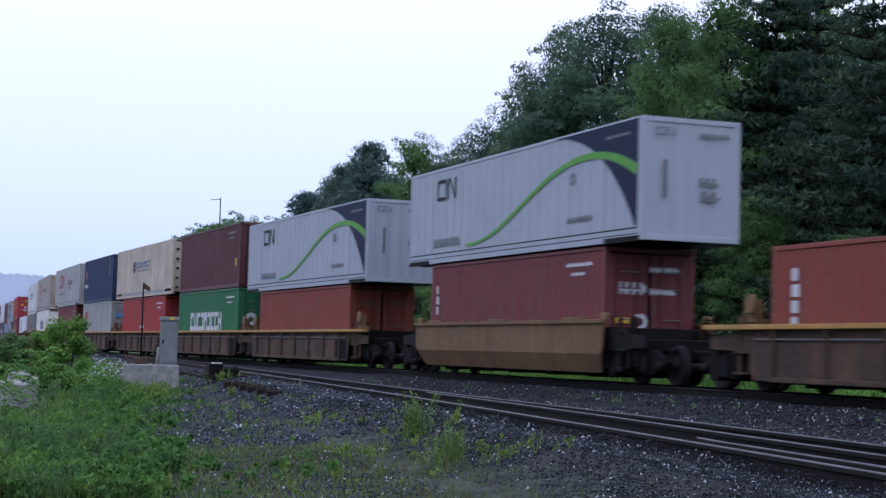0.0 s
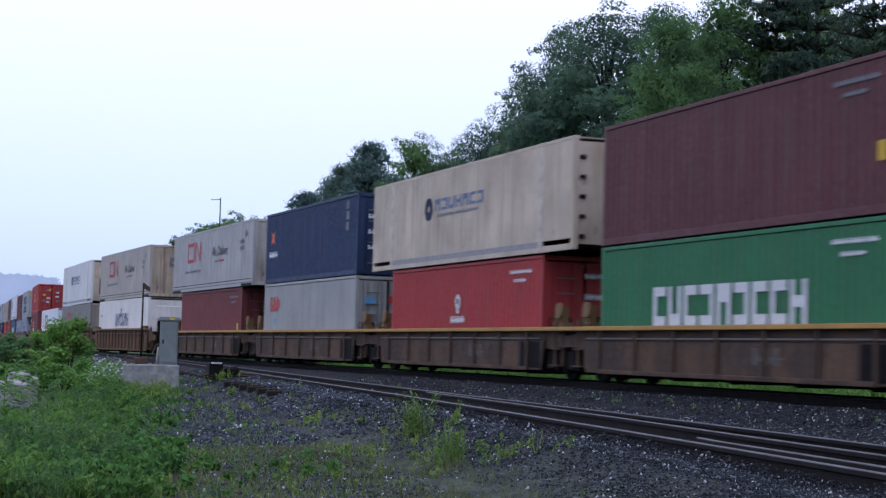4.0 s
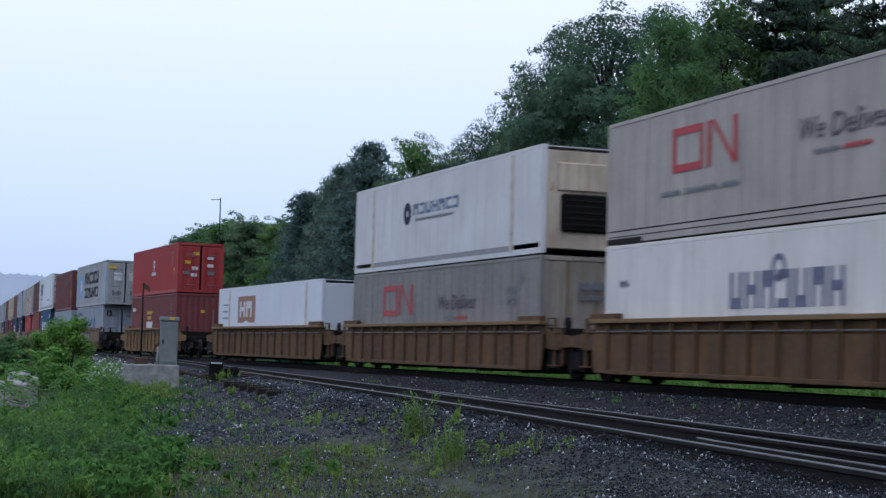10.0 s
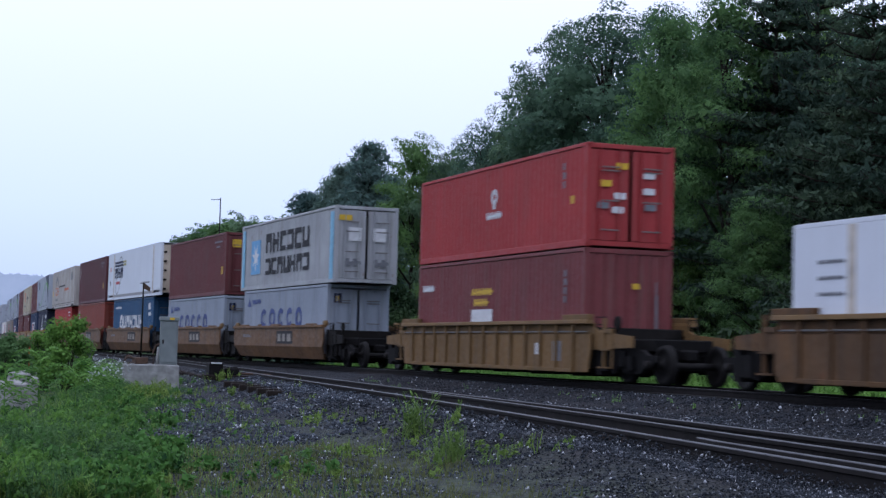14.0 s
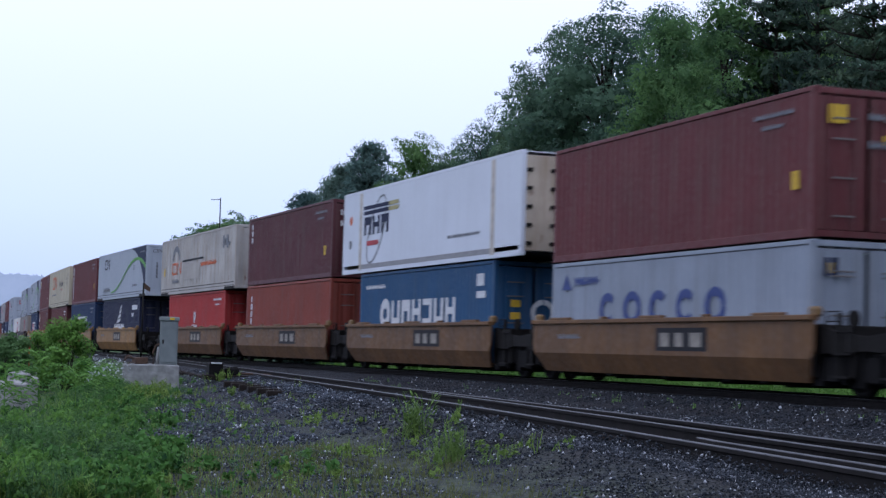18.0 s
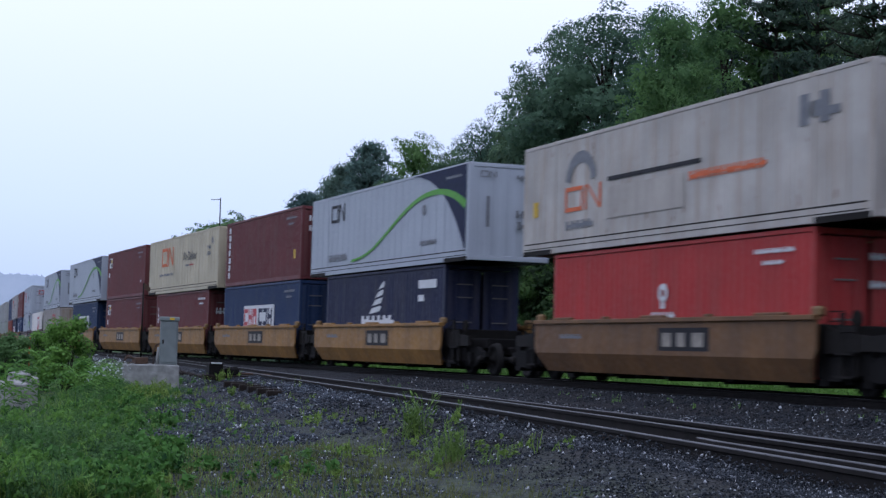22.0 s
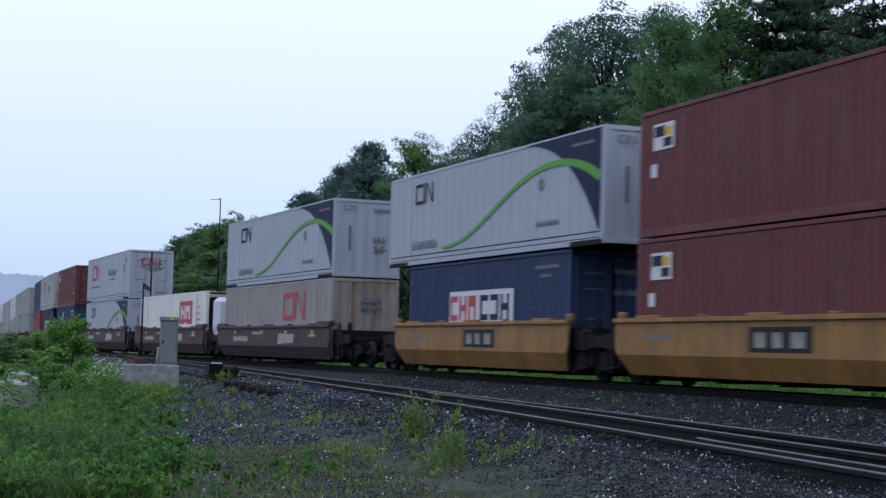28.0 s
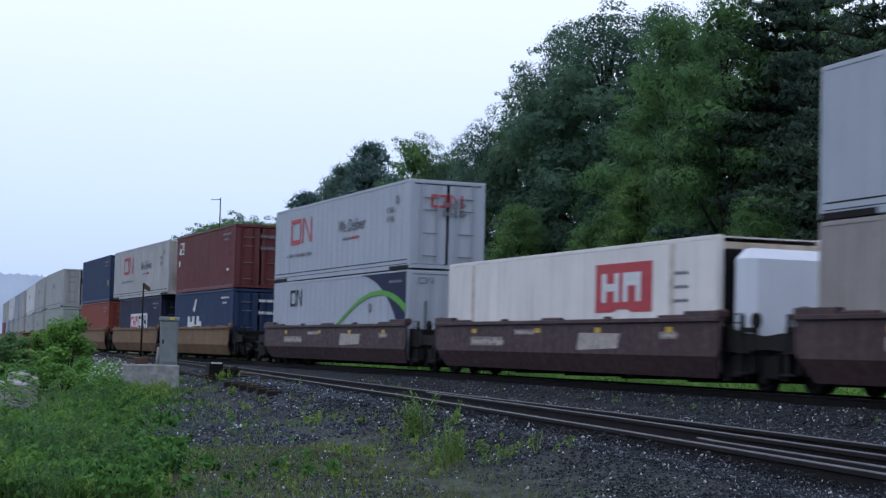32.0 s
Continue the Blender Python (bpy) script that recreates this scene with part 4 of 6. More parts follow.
def c_cma(key="blue"):
    t = steel_container("navy blue corrugated container with a white, red and blue panel", P[key], doors=1)
    mark(t, "side", "panel", bar(4.9, 1.0), BAR_WHITE, 3.65, 1.0, "white lettering panel")
    letters(t, 3.72, 1.14, 2.2, 0.72, (0, 4, 1), BAR_RED, 0.004)
    letters(t, 6.1, 1.14, 2.3, 0.72, (0, 3, 4), BAR_NAVY, 0.004)
    id_marks(t, BAR_GREY)
    return t


def c_column(key="brown", n=7, w=0.42, h=0.26):
    t = steel_container("red-brown corrugated container with white upright lettering", P[key], doors=1)
    column_mark(t, 0.55, 2.4, n, w, h)
    mark(t, "side", "label", bar(0.25, 0.35), BAR_YELLOW, 11.2, 0.85)
    for z in (1.9, 2.3):
        grey_writing(t, 0.3, z, 0.8, 0.22, 4, BAR_WHITE, 201, "end")
    id_marks(t, BAR_GREY)
    return t


def c_flag(key="brown"):
    t = steel_container("red-brown corrugated container with a black, white and yellow label", P[key], doors=1)
    mark(t, "side", "panel", bar(1.0, 0.6), BAR_WHITE, 0.7, 1.95, "white label panel")
    for x0, w, c, z0, h in ((0.06, 0.5, BAR_NAVY, 0.3, 0.24), (0.5, 0.4, BAR_YELLOW, 0.3, 0.2), (0.5, 0.4, BAR_BLACK, 0.06, 0.2)):
        o = mark(t, "side", "label", bar(w, h), c, 0.7 + x0, 1.95 + z0)
        o.location.y -= 0.004
    mark(t, "side", "label", bar(0.3, 0.3), BAR_WHITE, 0.6, 1.35)
    id_marks(t, BAR_GREY)
    mark(t, "side", "label", bar(0.3, 0.12), BAR_WHITE, 10.9, 0.8)
    return t


def c_smallblue(key="blue"):
    t = steel_container("blue corrugated container with a small white square logo", P[key], doors=1)
    grey_writing(t, 3.1, 0.95, 3.0, 0.75, 3, BAR_WHITE, 211)
    mark(t, "side", "stroke", shared("stroke", lambda: extruded([(0, 0), (0.5, 0.5), (0.9, 0.55), (0.4, -0.1)], 0, .004)), BAR_WHITE, 4.2, 2.0)
    id_marks(t)
    return t


def c_far(key, label):
    t = domestic_container(label, P[key], door_front=True)
    grey_writing(t, 6.5, 1.6, 2.4, 0.35, 7, BAR_GREY, 221)
    mark(t, "end", "label", bar(0.6, 0.4), BAR_BLACK, 1.3, 1.8)
    return t


# ---------------------------------------------------------------- well cars
CAR_PAINT = dict(
    ribbed=paint("rust_streaked_brown_car_paint", (0.084, 0.048, 0.028), 0.9, 0.6, 0.8, (0.035, 0.028, 0.022), 0.85),
    yellow_rail=paint("chipped_yellow_rail_paint", (0.352, 0.196, 0.048), 0.3, 0.3, 0.65),
    tan_rail=paint("scuffed_tan_rail_paint", (0.168, 0.1, 0.04), 0.4, 0.35, 0.7),
    smooth_brown=paint("faded_orange_brown_car_paint", (0.138, 0.070, 0.027), 0.5, 0.35, 0.6, (0.05, 0.03, 0.02), 0.35),
    smooth_tan=paint("dirty_tan_car_paint", (0.148, 0.0864, 0.04), 0.5, 0.35, 0.7, (0.05, 0.038, 0.028)),
    smooth_yellow=paint("yellow_ochre_car_paint", (0.250, 0.128, 0.031), 0.55, 0.4, 0.55, (0.10, 0.06, 0.03), 0.25),
    brown53=paint("rusty_brown_car_paint", (0.108, 0.056, 0.022), 0.75, 0.5, 0.8, (0.035, 0.028, 0.022), 0.5),
    tan10=paint("mustard_tan_car_paint", (0.140, 0.080, 0.028), 0.5, 0.3, 0.7, (0.05, 0.038, 0.026)),
    maroon=paint("dark_maroon_car_paint", (0.040, 0.019, 0.021), 0.35, 0.25, 0.6),
)
CAR_WORDS = dict(ribbed="rusty brown ribbed well car with a chipped yellow top rail", smooth_brown="faded orange-brown smooth-sided well car", smooth_tan="dirty tan smooth-sided well car",
                 smooth_yellow="yellow ochre smooth-sided well car", brown53="rusty brown ribbed well car with stained sides", tan10="mustard tan ribbed well car", maroon="dark maroon smooth-sided well car with pale markings")
WHEELSETS = []


PIPE = plain("pale_worn_pipe", (0.11, 0.11, 0.11), 0.6, 0.0, 0.3)


def sill_mesh(half, top, sy, ribbed):
    """A side sill: upright above, leaning inwards below, with cut-up ends."""
    def make():
        cut = 0.14 if ribbed else 0.42
        def y_at(z):
            if ribbed:
                return 1.32 if z > top - 0.28 else 1.40
            return 1.50 if z > 0.70 else 1.50 - (0.70 - z) * 0.48
        rows = [(-half, half, top), (-half, half, top - 0.27), (-half, half, top - 0.285), (-half, half, 0.86), (-half + cut * 0.21, half - cut * 0.21, 0.70), (-half + cut, half - cut, 0.25)]
        vs = []
        for d in (0, -0.05):
            for x0, x1, z in rows:
                vs += [(x0, sy * (y_at(z) + d), z), (x1, sy * (y_at(z) + d), z)]
        fs = []
        n = 2 * len(rows)
        for i in range(len(rows) - 1):
            a = 2 * i
            fs += [(a, a + 1, a + 3, a + 2), (n + a, n + a + 2, n + a + 3, n + a + 1), (a, a + 2, n + a + 2, n + a), (a + 1, n + a + 1, n + a + 3, a + 3)]
        fs += [(0, n, n + 1, 1), (n - 2, n - 1, 2 * n - 1, 2 * n - 2)]
        return mesh_of("side_sill", vs, fs)
    return shared(("sill", half, top, sy, ribbed), make)


def wheel_mesh():
    def make():
        prof = [(0.0, -0.06), (0.10, -0.06), (0.12, -0.02), (0.33, 0.0), (0.36, -0.05), (0.455, -0.05), (0.46, 0.055), (0.487, 0.065), (0.485, 0.09), (0.36, 0.09), (0.33, 0.04), (0.12, 0.06), (0.10, 0.09), (0.0, 0.09)]
        vs, fs, n = [], [], 24
        for r, y in prof:
            vs += [(r * math.cos(2 * math.pi * i / n), y, r * math.sin(2 * math.pi * i / n)) for i in range(n)]
        for a in range(len(prof) - 1):
            for i in range(n):
                j = (i + 1) % n
                fs.append((a * n + i, a * n + j, (a + 1) * n + j, (a + 1) * n + i))
        return vs, fs
    def both():
        a = make()
        out = []
        for sy in (-1, 1):
            out.append(([(x, sy * (0.70 - y) if sy < 0 else 0.70 - y, z) for x, y, z in a[0]], a[1]))
        axle = rod([(0, -1.05, 0), (0, 1.05, 0)], [0.085, 0.085], 10)
        return mesh_of("wheelset", *join_data(out + [axle]), True)
    return shared("wheelset", both)


def truck(car, x):
    """A freight bogie: bolster, two side frames with bearing caps, two wheelsets."""
    r = put("truck", bevel_box(0.42, 2.1, 0.30, 0.03), STEEL_BLACK, car, (x, 0, RAIL_Z + 0.58), "black cast steel bogie")
    fr = shared("sideframe", lambda: extruded([(-1.15, .02), (-1.12, .16), (-0.75, .17), (-0.45, .30), (0.45, .30), (0.75, .17), (1.12, .16), (1.15, .02), (0.95, -.12), (0.7, -.10), (0.45, -.26), (-0.45, -.26), (-0.7, -.10), (-0.95, -.12)], -0.07, 0.07, "sideframe"))
    for sy in (-1, 1):
        f = put("side_frame", fr, STEEL_BLACK, r, (0, sy * 1.02, -0.06))
        for sx in (-1, 1):
            put("bearing_cap", shared("cap", lambda: mesh_of("bearing_cap", *rod([(0, -.08, 0), (0, .06, 0)], [.09, .11], 12), True)), STEEL_DARK, r, (sx * 0.89, sy * 1.12, -0.11))
        for k in (-0.12, 0.0, 0.12):
            put("spring", shared("spring", lambda: mesh_of("spring", *rod([(0, 0, -.12), (0, 0, .12)], [.05, .05], 8), True)), STEEL_DARK, r, (k, sy * 1.06, -0.2))
    for sx in (-1, 1):
        w = put("wheelset", wheel_mesh(), WHEEL_RIM, r)
        w.matrix_parent_inverse = Matrix.Translation((sx * 0.89, 0, -0.12))
        WHEELSETS.append(w)
    return r


def well_car(kind, half, front, rear, q, trucks):
    """One well of a car. half: half the well's length; front, rear: how far its end platforms reach; trucks: where bogies sit."""
    ribbed = kind in ("ribbed", "brown53", "tan10")
    body = CAR_PAINT[kind]
    top = 1.28 if kind == "ribbed" else 1.45
    car = tagged(new("well_car"), CAR_WORDS[kind], "rail car", "well cars of the train")
    rail_paint = CAR_PAINT["yellow_rail"] if kind == "ribbed" else CAR_PAINT["tan_rail"] if kind in ("brown53", "tan10") else body
    for sy in (-1, 1):
        sill = put("side_sill", sill_mesh(half, top, sy, ribbed), body, car)
        ends = (front if kind == "ribbed" else half, rear if kind == "ribbed" else half)
        put("top_rail", bevel_box(ends[0] + ends[1], 0.20, 0.10, 0.012), rail_paint, car, ((ends[0] - ends[1]) / 2, sy * (1.41 if ribbed else 1.47), top + 0.02), "chipped yellow top rail" if kind == "ribbed" else "")
        if ribbed:
            n = int(2 * half / (2.2 if kind == "ribbed" else 1.15))
            for i in range(n + 1):
                x = -half + 0.95 + (2 * half - 1.9) * i / n
                put("rib", bevel_box(0.10, 0.07, top - 0.27, 0.012), body, sill, (x, sy * 1.435, (top + 0.21) / 2))
            put("lower_chord", bevel_box(2 * half - 1.8, 0.12, 0.10, 0.012), body, car, (0, sy * 1.40, 0.28))
            put("brake_pipe", bevel_box(2 * half - 0.4, 0.035, 0.035, 0.008), PIPE, car, (0, sy * 1.42, top - 0.22), "pale worn brake pipe")
        else:
            for i in range(5):
                put("pad", bevel_box(0.26 if i % 2 else 1.15, 0.14, 0.07, 0.02), body, car, (-half * 0.75 + half * 0.375 * i, sy * 1.46, top + 0.095))
            for sx in (-1, 1):
                put("corner_guide", bevel_box(0.32, 0.16, 0.20, 0.05), CAR_PAINT["tan_rail"] if kind != "maroon" else body, car, (sx * (half - 0.12), sy * 1.38, top + 0.13), "rusty corner guide")
        if kind in ("brown53", "maroon", "tan10"):
            for sx in (-1, 1):
                put("raised_sill", bevel_box(1.5, 0.16, 0.14, 0.015), body, car, (sx * (half - 0.75), sy * (1.40 if ribbed else 1.46), top + 0.13))
    put("well_floor", shared(("wf", half), lambda: mesh_of("well_floor", *box_data([(-half + 1, half - 1, -1.2, 1.2, .24, .29)] + [(-half + 1 + k * (2 * half - 2) / 8, -half + 1.25 + k * (2 * half - 2) / 8, -1.2, 1.2, .20, .24) for k in range(8)]))), STEEL_DARK, car)
    for sx, reach in ((1, front), (-1, rear)):
        mid = (half + reach) / 2
        put("bulkhead", bevel_box(0.12, 2.5, 1.0, 0.02), STEEL_DARK, car, (sx * (half - 0.3), 0, 0.85))
        put("end_platform", bevel_box(reach - half + 0.3, 1.5, 0.3, 0.03), STEEL_BLACK, car, (sx * mid, 0, 0.92), "dark end platform above the bogie")
        for sy in (-1, 1):
            put("end_sill", shared(("es", reach - half), lambda: extruded([(-(reach - half) / 2 - .1, .80), (-(reach - half) / 2 - .1, 1.36), (-(reach - half) / 2 + .35, 1.22), ((reach - half) / 2, 1.12), ((reach - half) / 2, .86)], -.03, .03)), body if ribbed else STEEL_DARK, car, (sx * mid, sy * 1.27, 0), rot=(0, 0, 0 if sx > 0 else 180))
            put("grab_iron", shared("grab", lambda: mesh_of("grab_iron", *join_data([rod([(0, 0, 0), (0, 0, .5)], [.014, .014], 5), rod([(.45, 0, 0), (.45, 0, .5)], [.014, .014], 5)] + [rod([(0, 0, z), (.45, 0, z)], [.012, .012], 5) for z in (.12, .3, .48)]))), STEEL_DARK, car, (sx * (half + 0.25) - 0.2, sy * 1.25, 1.1))
        put("hand_brake", shared("hb", lambda: mesh_of("hand_brake", *join_data([rod([(0, -.03, 0), (0, .03, 0)], [.17, .17], 14), rod([(0, 0, -.5), (0, 0, 0)], [.04, .04], 6)]))), STEEL_DARK, car, (sx * (half + 0.35), -0.85, 1.45), "dark hand brake wheel")
        put("brake_rigging", shared(("rig", round(reach - half, 2)), lambda: mesh_of("brake_rigging", *box_data([(-.9, .7, -1.1, 1.1, .62, .80), (-.7, -.25, -1.24, -.5, .30, .74), (-.1, .45, -1.22, -.7, .42, .78), (.55, .8, -1.2, 1.2, .34, .66), (-1.1, -.8, -1.2, 1.2, .2, .9), (-.4, .3, .4, 1.2, .3, .7), (.0, .12, -1.3, -1.2, .25, 1.0)]))), STEEL_BLACK, car, (sx * mid, 0, 0), "dark brake rigging under the end platform")
        put("crossover_step", shared("xstep", lambda: mesh_of("crossover_step", *box_data([(-.05, .05, -.03, .03, .36, 1.55), (.42, .5, -.03, .03, .36, 1.3), (-.05, .5, -.16, .03, .36, .40), (-.05, .5, -.12, .03, .78, .82), (-.05, .5, -.05, .03, 1.2, 1.3)]))), body if ribbed else STEEL_DARK, car, (sx * (half + 0.55), -1.29, 0), "rusty step ladder at the car's end")
        put("coupler", bevel_box(1.1, 0.32, 0.28, 0.05), STEEL_BLACK, car, (sx * reach, 0, 0.70))
        put("brake_hose", shared("hose", lambda: mesh_of("hose", *rod([(0, 0, 0), (.2, 0, -.25), (.45, 0, -.3), (.7, 0, -.1)], [.03] * 4, 6), True)), STEEL_BLACK, car, (sx * reach - 0.3, -0.5, 0.72))
    for k in (-2, -1, 0, 1, 2):
        put("underframe_rod", shared("ufr", lambda: mesh_of("underframe_rod", *rod([(0, -1.1, 0), (0, 1.1, 0)], [.05, .05], 6))), STEEL_BLACK, car, (k * half * 0.38, 0, 0.18))
    for x in trucks:
        truck(car, x)
    # painted plates on the side
    def plate(name, me, mt, x, z):
        return put(name, me, mt, car, (x, -1.506 if not ribbed else -1.405, z))
    if kind in ("smooth_brown", "smooth_yellow"):
        shift = 0.3 if kind == "smooth_brown" else -0.5
        plate("sign_plate", bar(2.3, 0.5), BAR_BLACK, shift, 0.80)
        for i, w in enumerate((0.42, 0.36, 0.50)):
            o = plate("sign_block", bar(w, 0.30), plain("dull_sign_marking", (0.22, 0.20, 0.17), 0.6, 0, 0.3), shift + 0.2 + 0.68 * i, 0.89)
            o.location.y -= 0.004
        plate("stencil", blocks(7, 1.3, 0.12, 232), BAR_GREY, -half + 1.6, 1.05)
    elif kind == "maroon":
        pal = plain("pale_marking", (0.30, 0.27, 0.24), 0.6, 0, 0.3)
        plate("stencil", blocks(9, 2.4, 0.24, 233), pal, -half + 3.0, 0.86)
        plate("stencil", blocks(4, 0.8, 0.16, 234), pal, half - 2.6, 1.06)
        plate("stencil", blocks(5, 1.4, 0.13, 236), pal, -half + 6.2, 1.16)
        plate("logo", shared("slant", lambda: extruded([(0, 0), (2.2, .06), (2.35, .40), (.12, .42)], 0, .004)), pal, 1.6, 0.78)
        for x in (-5.5, -1.0, 2.6, 6.2):
            plate("reflector", bar(0.3, 0.12), BAR_YELLOW, x, 1.2)
    elif kind == "ribbed":
        # flat black panel over the front end of the sill
        black_end = plate("soot_panel", bar(1.35, 0.68), STEEL_BLACK, half - 1.5, 0.30)
        black_end["label"] = "flat black panel near the sill end"
        for sx in (-1, 1):
            put("brake_stand", shared("bstand", lambda: mesh_of("brake_stand", *join_data([box_data([(-.10, .10, -.10, .10, 0, .62), (-.32, .30, -.16, .14, .0, .22), (-.26, .0, -.14, .12, .22, .40)]), rod([(0, -.16, .52), (0, -.10, .52)], [.2, .2], 14)]))), CAR_PAINT["tan_rail"], car, (sx * (half + 0.42), -1.02, top - 0.02), "rusty yellow brake stand")
        plate("stencil", blocks(3, 1.2, 0.34, 235), plain("worn_stencil", (0.085, 0.078, 0.075), 0.7, 0, 0.3), 1.4, 0.55)
    elif kind == "tan10":
        plate("sign_plate", bar(0.5, 0.5), BAR_GREY, 4.7, 0.5)
        plate("label", bar(0.3, 0.3), BAR_WHITE, 3.6, 0.65)
    return car


# ---------------------------------------------------------------- the train, from its head backwards
TRAIN = []          # thing, metres along the train, height


def load(kind, q, half, front, rear, trucks, bottom, top, base=0.36):
    TRAIN.append((well_car(kind, half, front, rear, q, trucks), q, 0.0))
    z = base
    for make, h in ((bottom, 0), (top, 1)):
        if make:
            t, height = make
            TRAIN.append((t(), q, z))
            z += height + 0.028


HC, STD = 2.896, 2.591
W40, W53 = 6.62, 8.55
S5 = 7.9


def five(kind, centres, loads, base=0.36):
    """A car of several wells that share bogies."""
    n = len(centres)
    for i, (q, (b, t)) in enumerate(zip(centres, loads)):
        big = W53 if abs(centres[0] - centres[1]) > 18 else W40
        f = (centres[i - 1] - q) / 2 if i else big + 1.75
        r = (q - centres[i + 1]) / 2 if i < n - 1 else big + 1.75
        tr = [f - 0.35 if not i else f] + ([-(r - 0.35)] if i == n - 1 else [])
        load(kind, q, big, f, r, tr, b, t, base[i] if isinstance(base, tuple) else base)


load("ribbed", -22.1, W40, 8.4, 8.4, [-8.0, 8.0], (lambda: c_orange(2.591), STD), None, 0.30)
load("smooth_tan", -42.0, W40, 8.4, 8.4, [-8.0, 8.0], (c_kbrown, HC), (swoosh_box, HC), 0.40)
five("ribbed", [-62.5, -78.55, -94.3, -110.45, -126.5], [
    ((lambda: c_plain("orange", "rusty orange-red corrugated shipping container", STD, tags=False), STD), (swoosh_box, HC)),
    ((c_green, HC), (lambda: c_plain("maroon", "dark maroon corrugated shipping container"), HC)),
    ((lambda: c_crest("red"), HC), (lambda: c_cream("stained cream refrigerated container with a dark round logo"), HC)),
    ((c_msgrey, HC), (c_blue, HC)),
    ((lambda: c_plain("brick", "brick red corrugated shipping container", HC), HC), (lambda: ring_box("light grey 53-foot container with a faded red logo", P["cn_grey"]), HC)),
])
five("brown53", [-148.9, -169.0, -188.9], [
    ((c_kam, HC), (lambda: ring_box("dirty beige 53-foot container with a red logo and rust streaks", P["cn_beige"]), HC)),
    ((lambda: ring_box("weathered grey 53-foot container with a red logo", P["cn_dark"]), HC), (lambda: c_cream("white refrigerated container with a dark round logo", "white", "dark"), HC)),
    ((lambda: c_hr(False), HC), None),
])
load("tan10", -212.8, 6.9, 8.9, 8.9, [-8.5, 8.5], (c_red_bottom, HC), (c_red_top, STD), 0.43)
five("smooth_brown", [-234.85, -250.8, -267.05, -282.75, -298.9], [
    ((c_bluegrey, STD), (c_silver, 2.85)),
    ((c_bluegrey, STD), (lambda: c_plain("brown", "red-brown corrugated shipping container with yellow tags"), HC)),
    ((c_teal, HC), (c_vlogo, HC)),
    ((lambda: c_orange(), HC), (lambda: c_column("maroon", 3, 0.26, 0.22), HC)),
    ((lambda: c_crest("red_orange"), HC), (c_patch, HC)),
], (0.46, 0.38, 0.36, 0.36, 0.31))
five("smooth_yellow", [-319.2, -335.0, -350.4, -366.3, -382.25], [
    ((c_sail, HC), (swoosh_box, HC)),
    ((c_cma, HC), (lambda: c_column("brown"), HC)),
    ((lambda: c_kbrown("brown"), HC), (lambda: ring_box("cream 53-foot container with an orange-red logo", P["cn_cream"], logo=BAR_ORANGE), HC)),
    ((c_flag, HC), (c_flag, HC)),
    ((c_cma, HC), (swoosh_box, HC)),
], (0.41, 0.41, 0.41, 0.44, 0.43))
five("maroon", [-404.6, -424.6, -444.45], [
    ((lambda: ring_box("dirty beige 53-foot container with a large red logo", P["cn_dirty"], 9.65, 1.38, (3.05, 1.08), writing=False), HC), (swoosh_box, HC)),
    ((lambda: c_hr(True), HC), None),
    ((swoosh_box, HC), (lambda: ring_box("light grey 53-foot container with red logos on side and end", P["cn_white"], 2.3, end_logo=True, door_front=True), HC)),
])
five("smooth_tan", [-465.8, -481.6, -497.7], [
    ((c_smallblue, HC), (lambda: c_flag("brown"), HC)),
    ((lambda: c_cma("navy"), HC), (lambda: ring_box("grey-white 53-foot container with faint markings", P["cn_grey"]), HC)),
    ((lambda: c_plain("orange", "rusty orange corrugated shipping container"), HC), (lambda: c_plain("blue", "plain navy blue corrugated container"), HC)),
])
# one tan box of this car is painted grey, to carry the haze
five("brown53", [-522.6, -541.0, -559.5], [
    ((lambda: c_far("sage", "pale green-grey long container with posts"), HC), (lambda: c_far("grey", "light grey 53-foot container with barred doors"), HC)),
    ((lambda: c_far("sage", "pale green-grey long container with posts"), HC), (lambda: c_far("grey", "light grey long container with posts"), HC)),
    ((lambda: c_far("grey", "light grey long container with posts"), HC), (lambda: c_far("white", "plain white long container with posts"), HC)),
])
five("smooth_brown", [-581.0, -597.0, -613.0, -629.0, -645.0], [
    ((lambda: c_plain("grey", "light grey corrugated steel container, slightly stained"), HC), (lambda: c_plain("grey", "light grey corrugated steel container, slightly stained"), HC)),
    ((lambda: c_plain("sage", "pale green-grey corrugated container"), HC), (lambda: c_plain("bluegrey", "blue-grey corrugated steel container"), HC)),
    ((lambda: c_plain("grey", "light grey corrugated steel container, slightly stained"), HC), (lambda: c_far("white", "plain white long container with posts"), HC)),
    ((lambda: c_plain("bluegrey", "blue-grey corrugated steel container"), HC), (lambda: c_plain("grey", "light grey corrugated steel container, slightly stained"), HC)),
    ((lambda: c_plain("brick", "brick red corrugated steel container"), HC), (lambda: c_plain("grey", "light grey corrugated steel container, slightly stained"), HC)),
])


